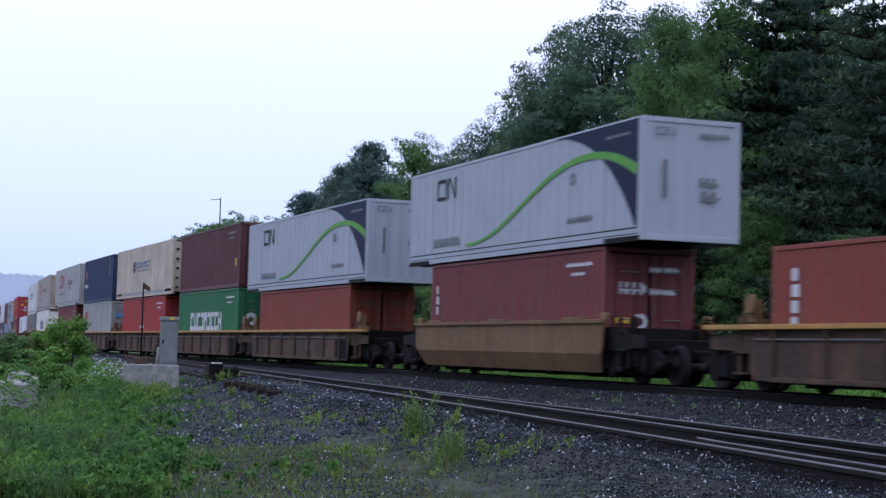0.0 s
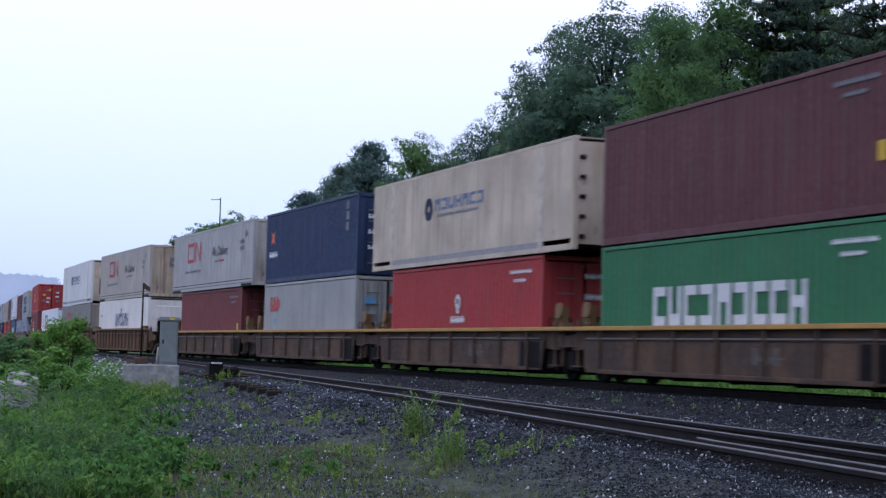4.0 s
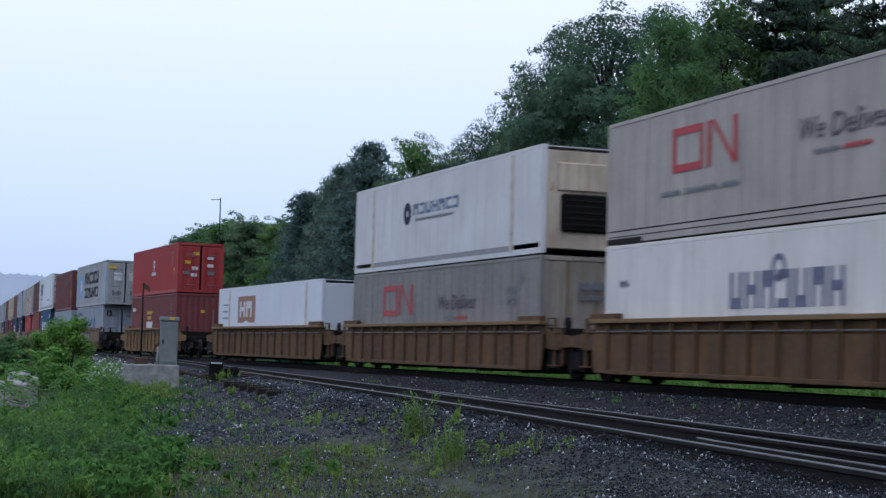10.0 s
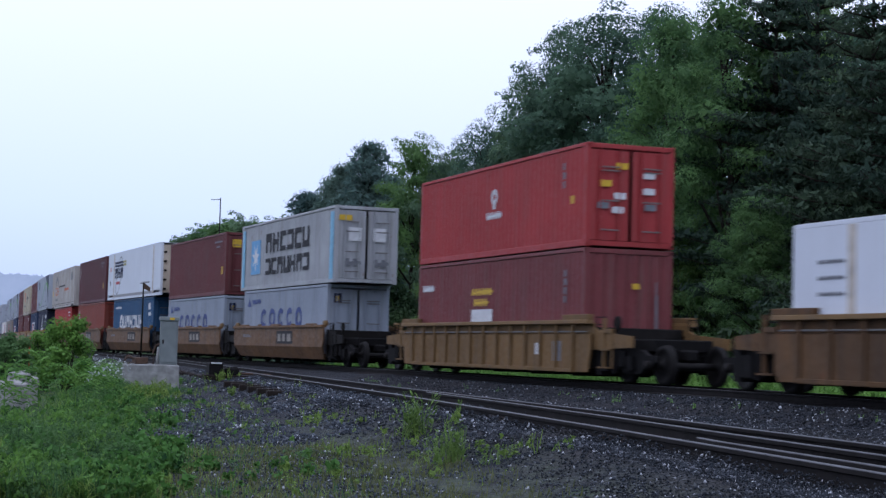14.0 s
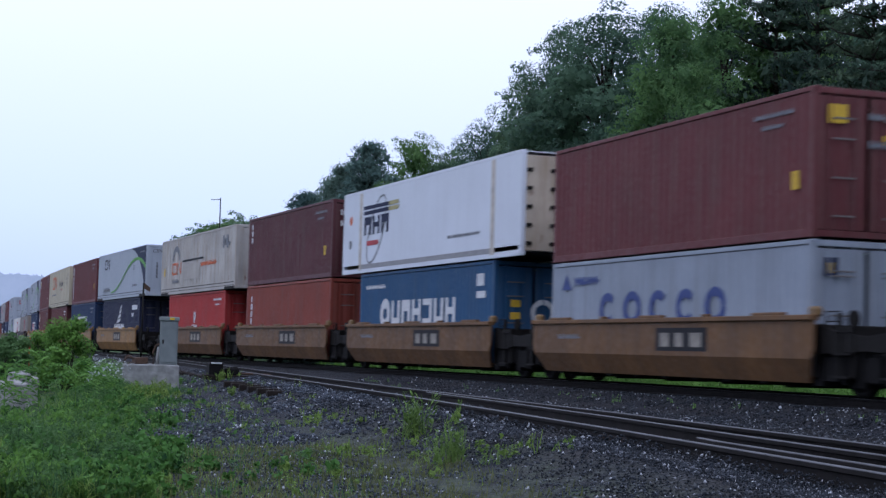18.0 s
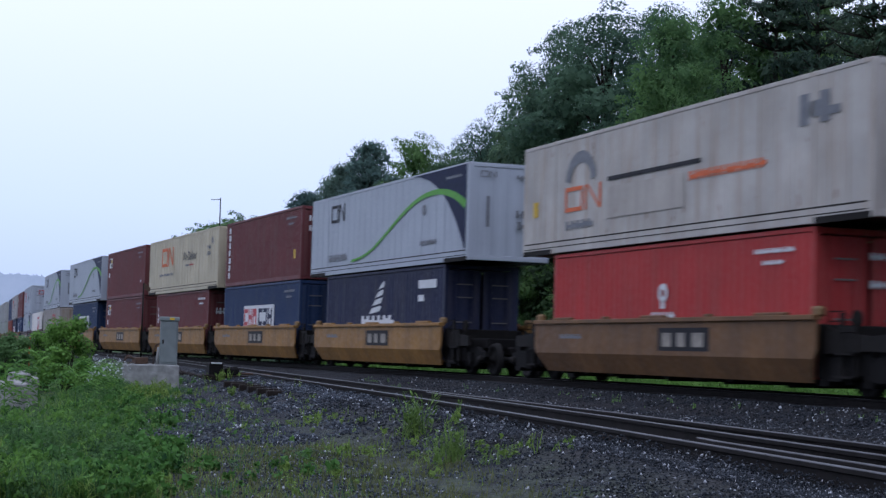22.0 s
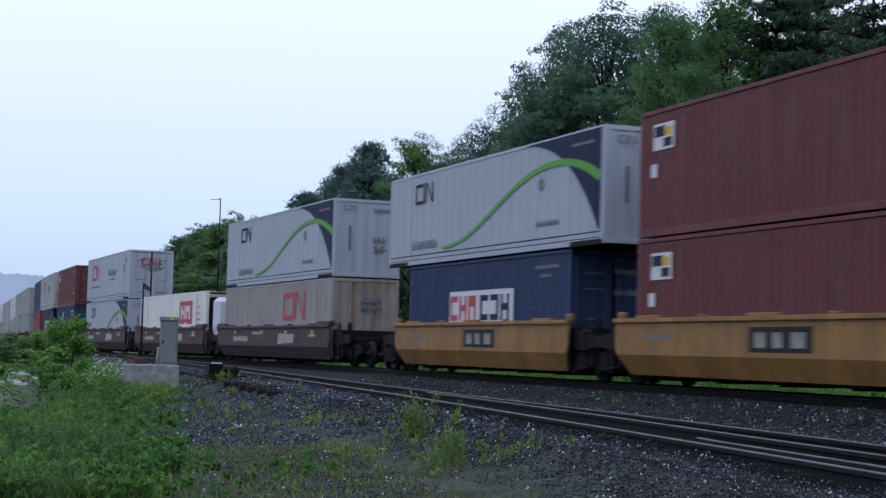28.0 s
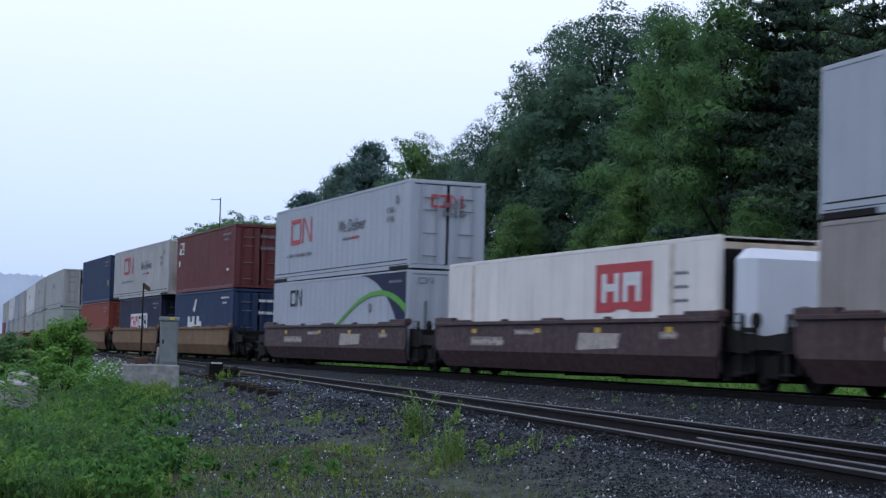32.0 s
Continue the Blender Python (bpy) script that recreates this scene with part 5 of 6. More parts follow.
# ---------------------------------------------------------------- ballast stones
def stone_material(name, tone):
    pale = 1.0 / tone          # washed pale chips stay as bright among the darker ones
    m, nt, bs, _, lk = mat_base(name)
    geo = nt.nodes.new("ShaderNodeNewGeometry")
    c = ramp(nt, geo.outputs["Random Per Island"], [(0.0, (0.0075, 0.010, 0.0145)), (0.5, (0.0245, 0.032, 0.043)), (0.86, (0.066, 0.080, 0.101)), (0.965, (0.14 * pale, 0.15 * pale, 0.17 * pale)), (0.994, (0.46 * pale, 0.48 * pale, 0.51 * pale))])
    c = mixed(nt, 1.0, c, (tone, tone, tone), "MULTIPLY")
    c = mixed(nt, ramp(nt, noise_at(nt, 0.6, detail=6), [(0.5, (0, 0, 0)), (0.8, (0.5, 0.5, 0.5))]), c, (0.040, 0.034, 0.029))
    lk(c, bs.inputs["Base Color"])
    bs.inputs["Roughness"].default_value, bs.inputs["Specular IOR Level"].default_value = 0.7, 0.15
    bumped(nt, bs, noise_at(nt, 40.0), 0.3, 0.01)
    return m


def build_stones(count):
    rng = np.random.default_rng(5)
    corner = np.array([(1, 0.2, 0), (-0.3, 1, 0.1), (-1, -0.2, 0), (0.3, -1, -0.1), (0.25, 0.2, 0.95), (-0.2, -0.25, -0.9)], float) * 1.35
    quad = np.array([(0, 1, 4), (1, 2, 4), (2, 3, 4), (3, 0, 4), (1, 0, 5), (2, 1, 5), (3, 2, 5), (0, 3, 5)])
    # nearer the camera they lie thicker
    d = 6.5 * np.exp(rng.random(count * 2) * math.log(52 / 6.5))
    a = rng.random(count * 2)
    x, y = -d, d * (0.10 + a * 0.84)
    edge = -0.215 * x
    keep = (y > edge - 0.6 * rng.random(count * 2) ** 2 * 3) & (y < 18.1 - 0.00045 * np.maximum(x + 60, 0) ** 2) & (x > -52)
    sid = np.abs(y - (5.55 - 0.142 * x)) < 0.78
    keep &= ~(sid & (rng.random(count * 2) < 0.3))
    thin = (noise_field(x, y) > 0.12) & (y < 4.3 - 0.139 * x) & (rng.random(count * 2) < 0.6)
    keep &= ~thin & ~((x > -15.0) & (y < 5.0) & (rng.random(count * 2) < 0.15))
    x, y = x[keep][:count], y[keep][:count]
    # a ragged bank of stones leans against the siding's near rail, some over the tie ends
    bx_ = -6.0 * np.exp(rng.random(9000) * math.log(45 / 6.0))
    off = np.abs(rng.normal(0, 0.22, 9000)) + 0.07
    by_ = np.array([along(near_rail, p) for p in bx_]) - off
    heap = np.clip(0.10 - off * 0.35, 0, 0.1) * rng.random(9000)
    x, y = np.concatenate([x, bx_]), np.concatenate([y, by_])
    n = len(x)
    z = np.array([ground_z(p, q) for p, q in zip(x, y)])
    z[-9000:] += heap
    size = rng.uniform(0.006, 0.0135, n) * np.clip(-x / 15, 0.6, 1.5) * (1 + 0.4 * (rng.random(n) < 0.1))
    v = corner[None] * rng.uniform(0.65, 1.25, (n, 6, 1)) * rng.uniform(0.6, 1.3, (n, 1, 3)) * size[:, None, None]
    t = rng.uniform(0, 6.28, n)
    b = rng.uniform(-0.7, 0.7, n)
    ct, st, cb, sb = np.cos(t)[:, None], np.sin(t)[:, None], np.cos(b)[:, None], np.sin(b)[:, None]
    vx, vz = v[..., 0] * cb + v[..., 2] * sb, -v[..., 0] * sb + v[..., 2] * cb
    v = np.stack([vx * ct - v[..., 1] * st + x[:, None], vx * st + v[..., 1] * ct + y[:, None], vz + (z + size * 0.45)[:, None]], -1)
    # the stones of the path are dusty and pale, those round the tracks darker in tone
    behind = y > 6.2 - 0.135 * x
    near_siding = ~behind & (y > 3.7 - 0.142 * x) & (x > -24)
    for name, pick, tone, label in (("gravel_stones", ~behind & ~near_siding, 1.0, "loose crushed grey gravel, a few stones white"), ("trackside_stones", near_siding, 0.56, "darker crushed stones along the siding"), ("ballast_stones", behind, 0.52, "dark crushed ballast stones between the tracks")):
        w, k = v[pick], int(pick.sum())
        me = big_mesh(name, w.reshape(-1, 3), (quad[None] + 6 * np.arange(k)[:, None, None]).reshape(-1, 3))
        me.materials.append(stone_material(name, tone))
        tagged(new(name, me), label, "ballast", kind="stuff")


def noise_field(x, y):
    return np.sin(x * 0.9 + 1.3 * np.sin(y * 0.7)) * np.sin(y * 1.3 + 0.8 * np.sin(x * 0.5)) * 0.5 + 0.3 * np.sin(x * 2.3 + y * 1.9)


def big_mesh(name, verts, quads):
    """A mesh of quads from arrays."""
    me = bpy.data.meshes.new(name)
    me.vertices.add(len(verts))
    me.vertices.foreach_set("co", np.asarray(verts, np.float32).ravel())
    k = quads.shape[1]
    me.loops.add(quads.size)
    me.loops.foreach_set("vertex_index", np.asarray(quads, np.int32).ravel())
    me.polygons.add(len(quads))
    me.polygons.foreach_set("loop_start", np.arange(0, quads.size, k, dtype=np.int32))
    me.update(calc_edges=True)
    me.validate()
    return me


build_stones(140000)


# ---------------------------------------------------------------- leaves and trees
def leaf_cards(rng, centres, radii, count, size, flat=0.3, shell=0.6, aspect=0.6, squash=0.8):
    """Folded leaf sprays scattered through the outer part of many overlapping lobes."""
    pick = rng.choice(len(centres), count, p=radii ** 2 / np.sum(radii ** 2))
    d = rng.normal(size=(count, 3))
    d /= np.linalg.norm(d, axis=1)[:, None]
    rr = radii[pick] * (shell + (1.08 - shell) * rng.random(count) ** 0.7)
    p = centres[pick] + d * rr[:, None] * np.array([1, 1, squash])
    p += rng.normal(size=(count, 3)) * 0.05 * radii[pick][:, None]
    nrm = d * (1 - flat) + rng.normal(size=(count, 3)) * flat * 0.8 + np.array([0, 0, 0.35])
    nrm /= np.linalg.norm(nrm, axis=1)[:, None]
    u = np.cross(nrm, rng.normal(size=(count, 3)))
    u /= np.linalg.norm(u, axis=1)[:, None]
    w = np.cross(nrm, u)
    s = size * rng.uniform(0.6, 1.35, count)[:, None]
    fold = nrm * s * 0.22
    quad = np.stack([p - u * s, p - w * s * aspect - fold, p + u * s, p + w * s * aspect - fold], 1)
    return quad.reshape(-1, 3)


BARK = plain("rough_bark", (0.030, 0.025, 0.021), 0.9, 0, 0.35, 8, 0.6)
OAK = leafy("dark_oak_leaves", (0.054, 0.100, 0.074), (0.125, 0.212, 0.132), 0.6)
MAPLE = leafy("light_maple_leaves", (0.060, 0.124, 0.054), (0.150, 0.270, 0.095), 0.55)
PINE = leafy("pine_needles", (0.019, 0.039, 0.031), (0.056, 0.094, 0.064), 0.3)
# far pines only: needles paled and blued, distance haze put into their colour
HAZED_PINE = leafy("haze_paled_pine_needles", (0.075, 0.130, 0.118), (0.165, 0.250, 0.215), 0.6)
SHRUB = leafy("shrub_leaves", (0.032, 0.086, 0.022), (0.108, 0.230, 0.050), 0.4, 1.5, 0.5)


def broad_tree(label, seed, mat, height=15.0, spread=4.6, lobes=32, leaves=32000, size=0.060, open_crown=False):
    rng = np.random.default_rng(seed)
    r = random.Random(seed)
    tree = tagged(new("tree"), label, "tree", "trees along the line")
    trunk = [(0, 0, -0.5), (0.1, 0.05, height * 0.2), (r.uniform(-.3, .3), r.uniform(-.3, .3), height * 0.5), (r.uniform(-.5, .5), r.uniform(-.5, .5), height * 0.82)]
    data = [rod(trunk, [0.26, 0.21, 0.14, 0.05], 9)]
    cs, rs = [], []
    for k in range(lobes):
        f = (k + 0.5) / lobes
        z = height * (0.14 + 0.80 * f)
        reach = spread * (0.25 + 0.85 * math.sqrt(1 - f ** 1.7)) * r.uniform(0.72, 1.15)
        a = k * 2.4 + r.uniform(-.5, .5)
        rad = spread * (r.uniform(0.18, 0.29) if open_crown else r.uniform(0.20, 0.34))
        c = (math.cos(a) * max(0.2, reach - rad) * r.uniform(0.55, 1.05), math.sin(a) * max(0.2, reach - rad) * r.uniform(0.55, 1.05), z)
        cs.append(c)
        rs.append(rad)
        if k % 2 == 0:
            z0 = max(0.6, z - 2.0)
            data.append(rod([(0.1, 0.05, z0), (c[0] * 0.5, c[1] * 0.5, z - 0.6), (c[0] * 0.95, c[1] * 0.95, z)], [0.09, 0.055, 0.02], 6))
    put("trunk", mesh_of("trunk", *join_data(data), True), BARK, tree)
    # small sprays round the big lobes break the outline
    for c, rad in list(zip(cs, rs)):
        for k in range(4):
            d = Vector((r.gauss(0, 1), r.gauss(0, 1), r.gauss(0.25, 0.8))).normalized() * rad * r.uniform(0.85, 1.15)
            cs.append((c[0] + d.x, c[1] + d.y, c[2] + d.z))
            rs.append(rad * r.uniform(0.22, 0.42))
    cs, rs = np.array(cs), np.array(rs)
    low = int(lobes * 0.82) if open_crown else lobes          # an open crown is dense below and lets the sky through above
    core = leaf_cards(rng, cs[:low], rs[:low] * (0.95 if open_crown else 0.72), leaves // 9, size * 3.0, shell=0.35, squash=0.6)
    v = np.concatenate([leaf_cards(rng, cs, rs, leaves, size, shell=0.7, squash=0.52), core])
    put("crown", big_mesh("crown", v, np.arange(len(v)).reshape(-1, 4)), mat, tree)["kind"] = "stuff"
    return tree


def pine_tree(label, seed, height=15.0, spread=3.9, leaves=30000, full=1.0, size=0.08, mat=None):
    """A pine: tiers of long flat boughs, each a row of drooping needle sprays, with dark gaps between the tiers."""
    rng = np.random.default_rng(seed)
    r = random.Random(seed)
    tree = tagged(new("tree"), label, "tree", "trees along the line")
    data = [rod([(0, 0, -0.5), (0.05, 0, height * 0.5), (0, 0.05, height)], [0.24, 0.15, 0.03], 8)]
    cs, rs = [], []
    tiers = 20
    for k in range(tiers):
        f = k / (tiers - 1)
        z = height * (0.05 + 0.92 * f)
        reach = spread * (1.02 - f) ** 0.62 + 0.45
        for j in range(6 if full < 1.2 else 10):
            a = j * (1.047 if full < 1.2 else 0.628) + k * 0.8 + r.uniform(-.4, .4)
            L = reach * r.uniform(0.55, 1.2)
            rise = r.uniform(-.3, .3)
            tip = (math.cos(a) * L, math.sin(a) * L, z + 0.12 * L + rise)
            data.append(rod([(0, 0, z - 0.2), (tip[0] * .6, tip[1] * .6, z + 0.1 * rise), tip], [0.045, 0.028, 0.01], 5))
            for g in (0.25, 0.45, 0.65, 0.85, 1.02):
                for side in (-1, 1):
                    o = side * 0.16 * L * (1.15 - g)
                    cs.append((tip[0] * g - math.sin(a) * o, tip[1] * g + math.cos(a) * o, z + (tip[2] - z) * g - 0.10 * abs(o) + r.uniform(-.08, .08)))
                    rs.append(full * max(0.36 if full < 1.2 else 0.5, 0.25 * L * (1.25 - 0.6 * g)))
    put("trunk", mesh_of("trunk", *join_data(data), True), BARK, tree)
    cs, rs = np.array(cs), np.array(rs)
    v = np.concatenate([leaf_cards(rng, cs, rs, leaves, size, 0.5, 0.4, 0.24, 0.38 if full < 1.2 else 0.9), leaf_cards(rng, cs, rs * 0.8, leaves // 3, 2.1 * size, 0.4, 0.2, 0.4, 0.3 if full < 1.2 else 0.8)])
    put("crown", big_mesh("crown", v, np.arange(len(v)).reshape(-1, 4)), mat or PINE, tree)["kind"] = "stuff"
    return tree


oaks = [broad_tree("tall dark green oak with an open ragged crown", s, OAK, lobes=50, leaves=34000, size=0.064, open_crown=True) for s in (11, 12)]
maples = [broad_tree("fresh green maple with dense layered leaves", s, MAPLE, spread=4.4, lobes=38) for s in (21, 22)]
pines = [pine_tree("dark green pine with drooping layered branches", s) for s in (31, 32)]
far_oaks = [broad_tree("tall dark green oak with an open ragged crown", s, OAK, leaves=14000, size=0.11) for s in (13, 14)]
far_maples = [broad_tree("fresh green maple with dense layered leaves", s, MAPLE, spread=4.4, lobes=38, leaves=14000, size=0.11) for s in (23, 24)]
far_pines = [pine_tree("dense blue-green pine with painted haze and a ragged crown", s, leaves=22000, full=1.45, size=0.13, mat=HAZED_PINE) for s in (33, 34)]
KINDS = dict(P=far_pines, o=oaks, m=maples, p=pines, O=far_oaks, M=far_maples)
WIDTH = dict(o=4.4, m=4.4, p=3.9)
# kind, x, y, height, half width
WOOD = [("o", -140.4, 34, 11.7, 3.9), ("m", -131.5, 34.5, 11.5, 3.5), ("o", -131.7, 36, 11.3, 3.7), ("o", -156.8, 34, 11.9, 4.1), ("m", -152.4, 35, 12.4, 4.2), ("o", -144.0, 36, 12.5, 4.5), ("m", -136.8, 33, 11.6, 4.5), ("o", -127.5, 33, 11.1, 4.2), ("m", -114.8, 32, 10.3, 3.4), ("p", -105.3, 31, 11.2, 3.1), ("o", -110.0, 33, 11.3, 3.7), ("p", -102.7, 32, 11.8, 3.0), ("p", -95.7, 32, 13.5, 3.2), ("p", -99.4, 31.6, 12.4, 3.0), ("o", -105.1, 34, 13.0, 3.6), ("m", -86.4, 31.5, 13.1, 3.1), ("o", -84.6, 33, 12.5, 3.1),
        ("o", -75.0, 31, 12.6, 2.9), ("o", -72.1, 32, 14.9, 3.1), ("o", -70.1, 33, 17.0, 3.8), ("o", -66.0, 33, 16.9, 5.0), ("o", -62.6, 34, 16.5, 3.6), ("m", -55.1, 30.5, 14.3, 4.0), ("m", -50.5, 30, 14.1, 3.8), ("p", -49.0, 31, 14.3, 3.7), ("p", -48.0, 32, 15.1, 3.3), ("p", -42.8, 30.5, 13.5, 3.4), ("m", -50.9, 33.5, 15.3, 3.1), ("p", -40.8, 31, 13.3, 3.5),
        ("o", -94.8, 40, 14.2, 4.2), ("o", -107.2, 41, 14.6, 4.7), ("o", -113.6, 40, 14.2, 4.5), ("o", -133.4, 42, 14.0, 5.2), ("o", -146.9, 42, 12.7, 5.7), ("m", -163.3, 42, 13.3, 6.3), ("o", -172.0, 40, 13.3, 6.6), ("o", -85.2, 40, 14.2, 4.8), ("m", -76.9, 41, 14.4, 4.4), ("p", -69.0, 40, 16.3, 4.0), ("o", -62.6, 40, 15.8, 4.3), ("o", -57.1, 40, 15.2, 4.0), ("o", -52.3, 40, 16.3, 4.5), ("m", -54.1, 28.4, 8.0, 2.3), ("m", -57.6, 28.2, 6.3, 2.0), ("m", -50.6, 28.2, 5.8, 2.0), ("m", -64.5, 28.2, 7.6, 2.2), ("m", -71.5, 28.4, 7.2, 2.3), ("m", -45.6, 28.4, 6.6, 2.0), ("m", -40.5, 28.2, 4.9, 1.8), ("o", -169.3, 33.5, 10.2, 2.6), ("m", -163.0, 34, 10.8, 3.4),
        ("m", -34.0, 32, 14.0, 3.6), ("p", -30.0, 31, 13.5, 3.5)]
used = {}
wr = random.Random(7)
for kind, x, y, h, w in WOOD:
    sxy, s = w / WIDTH[kind], h / 15.0
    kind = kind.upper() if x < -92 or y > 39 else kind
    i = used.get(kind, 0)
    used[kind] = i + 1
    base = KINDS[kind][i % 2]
    m = Matrix.LocRotScale((x, y, ground_z(x, y)), Euler((0, 0, wr.uniform(0, 6.28))), (sxy * wr.uniform(0.95, 1.1), sxy * wr.uniform(0.95, 1.1), s))
    if i < 2:
        base.matrix_basis = m
    else:
        t = base.copy()
        scene.collection.objects.link(t)
        t.matrix_basis = m
        for child in base.children:
            c = child.copy()
            scene.collection.objects.link(c)
            c.parent = t


def shrub(label, seed, mat, height, spread, leaves, size, name="shrub"):
    rng = np.random.default_rng(seed)
    r = random.Random(seed)
    s = tagged(new(name), label, "shrub", "")
    cs, rs, data = [], [], []
    for k in range(12):
        a, f = k * 2.4, (k + 0.5) / 12
        rad = spread * r.uniform(0.28, 0.42)
        c = (math.cos(a) * spread * 0.62 * math.sqrt(1 - f * 0.8), math.sin(a) * spread * 0.62 * math.sqrt(1 - f * 0.8), height * (0.2 + 0.66 * f))
        cs.append(c)
        rs.append(rad)
        data.append(rod([(0.05 * math.cos(a), 0.05 * math.sin(a), -0.1), (c[0] * 0.6, c[1] * 0.6, c[2] * 0.6), c], [0.018, 0.012, 0.004], 5))
    put("stem", mesh_of("stem", *join_data(data), True), BARK, s)
    v = leaf_cards(rng, np.array(cs), np.array(rs), leaves, size, shell=0.3)
    put("leaves", big_mesh("leaves", v, np.arange(len(v)).reshape(-1, 4)), mat, s)["kind"] = "stuff"
    return s


# undergrowth at the foot of the wood
UNDER = leafy("undergrowth_leaves", (0.012, 0.028, 0.012), (0.034, 0.070, 0.026), 0.25)
under = [shrub("green undergrowth shrub at the wood's edge", 41, UNDER, 4.2, 2.2, 3600, 0.11), shrub("green undergrowth shrub at the wood's edge", 42, UNDER, 4.6, 2.4, 3600, 0.11)]
wr = random.Random(9)
spots = [(-28 - 5.2 * k + wr.uniform(-1.5, 1.5), 29.2 + wr.uniform(-0.5, 1.8) + max(0, -5.2 * k - 72) * 0.08, wr.uniform(0.6, 1.25)) for k in range(30)]
for i, (x, y, s) in enumerate(spots):
    m = Matrix.LocRotScale((x, y, ground_z(x, y)), Euler((0, 0, wr.uniform(0, 6.28))), (s, s, s))
    if i < 2:
        under[i].matrix_basis = m
    else:
        t = copy_thing(under[i % 2], pose(0, 0, 0))
        t.matrix_basis = m


# ---------------------------------------------------------------- far wooded hill, haze painted into its colour
def far_hill():
    rng = np.random.default_rng(3)
    m, nt, bs, _, lk = mat_base("painted_haze_wood")
    # pale blue haze is in the colour itself; emission makes the hill glow
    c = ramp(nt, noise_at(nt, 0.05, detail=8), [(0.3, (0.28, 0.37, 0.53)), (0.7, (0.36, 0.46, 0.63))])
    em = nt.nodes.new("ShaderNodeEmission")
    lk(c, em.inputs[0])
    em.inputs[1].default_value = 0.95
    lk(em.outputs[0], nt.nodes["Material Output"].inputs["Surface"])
    cs, rs = [], []
    for k in range(420):
        f = k / 419
        x, y = -900 + 30 * math.sin(9 * f), 70 + 190 * f
        h = 30 - 0.55 * max(0, y - 150) + 1.8 * math.sin(f * 11) + 1.2 * math.sin(f * 37) + rng.uniform(-1.5, 1.5)
        for z in np.arange(0, h, 5):
            cs.append((x + rng.uniform(-8, 8), y, z))
            rs.append(rng.uniform(3, 5))
    v = leaf_cards(rng, np.array(cs, float), np.array(rs), 60000, 2.6)
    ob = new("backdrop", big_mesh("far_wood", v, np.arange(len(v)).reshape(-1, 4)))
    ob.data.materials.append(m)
    tagged(ob, "distant wooded hill glowing pale blue with painted haze", "distance", kind="structure")


far_hill()


# ---------------------------------------------------------------- weeds on the near bank
def weeds(name, label, seed, plants, mat, leaf=0.05, tall=(0.25, 0.6), per=16, narrow=0.3):
    """Many small plants: rising stems with slim leaves. plants: x, y, scale."""
    rng = np.random.default_rng(seed)
    out = []
    for x, y, s in plants:
        z = ground_z(x, y) - 0.02
        for k in range(2):
            h = s * rng.uniform(*tall)
            lean = rng.normal(size=2) * 0.22 * h
            f = rng.random(per // 2) ** 0.7
            a = rng.uniform(0, 6.28, per // 2)
            p = np.stack([x + rng.normal() * 0.05 + lean[0] * f, y + rng.normal() * 0.05 + lean[1] * f, z + h * f], 1)
            L = leaf * s * rng.uniform(0.6, 1.5, per // 2) * (1.25 - 0.6 * f)
            d = np.stack([np.cos(a) * 0.8, np.sin(a) * 0.8, rng.uniform(0.1, 0.9, per // 2)], 1) * L[:, None]
            w = np.stack([-np.sin(a), np.cos(a), np.zeros(per // 2)], 1) * (L * narrow)[:, None]
            out.append(np.stack([p, p + d * 0.5 + w, p + d * 1.5 - [0, 0, 0.12 * leaf], p + d * 0.5 - w], 1).reshape(-1, 3))
            b = np.array([x + rng.normal() * 0.04, y + rng.normal() * 0.04, z])
            top = b + [lean[0], lean[1], h]
            side = np.array([0.004, 0.004, 0])
            out.append(np.stack([b - side, b + side, top + side * 0.4, top - side * 0.4]))
    v = np.concatenate(out)
    ob = new(name, big_mesh(name, v, np.arange(len(v)).reshape(-1, 4)))
    ob.data.materials.append(mat)
    return tagged(ob, label, "weeds", kind="stuff")


WEED_A = leafy("weed_leaves", (0.016, 0.056, 0.016), (0.090, 0.205, 0.044), 0.35, 2.0, 0.55)
WEED_B = leafy("grey_green_weed_leaves", (0.024, 0.064, 0.032), (0.078, 0.158, 0.060), 0.35, 1.6, 0.5)
WEED_C = leafy("yellow_green_weed_leaves", (0.050, 0.100, 0.024), (0.155, 0.240, 0.055), 0.35, 2.0, 0.45)
wr = random.Random(13)


def bank_spots(n, lo, hi):
    out = []
    while len(out) < n:
        d = 11.5 * math.exp(wr.random() * math.log(46 / 11.5))
        y = d * wr.uniform(0.07, 0.34)
        e = 0.226 * d + 0.22 * math.sin(d * 0.9) + 0.15 * math.sin(d * 2.7 + 1) - y
        if (e > 0 and (e > 0.7 or wr.random() < 0.25 + e)) or (e > -1.5 and wr.random() < 0.22 * (1 + e / 1.5)):
            out.append((-d, y, wr.uniform(lo, hi) * (0.36 + 0.64 * max(0, min(1, e / 1.5))) * (0.7 if d < 17 else 0.48) * (0.4 if d > 17 and y < 0.145 * d else 1.0)))
    return out


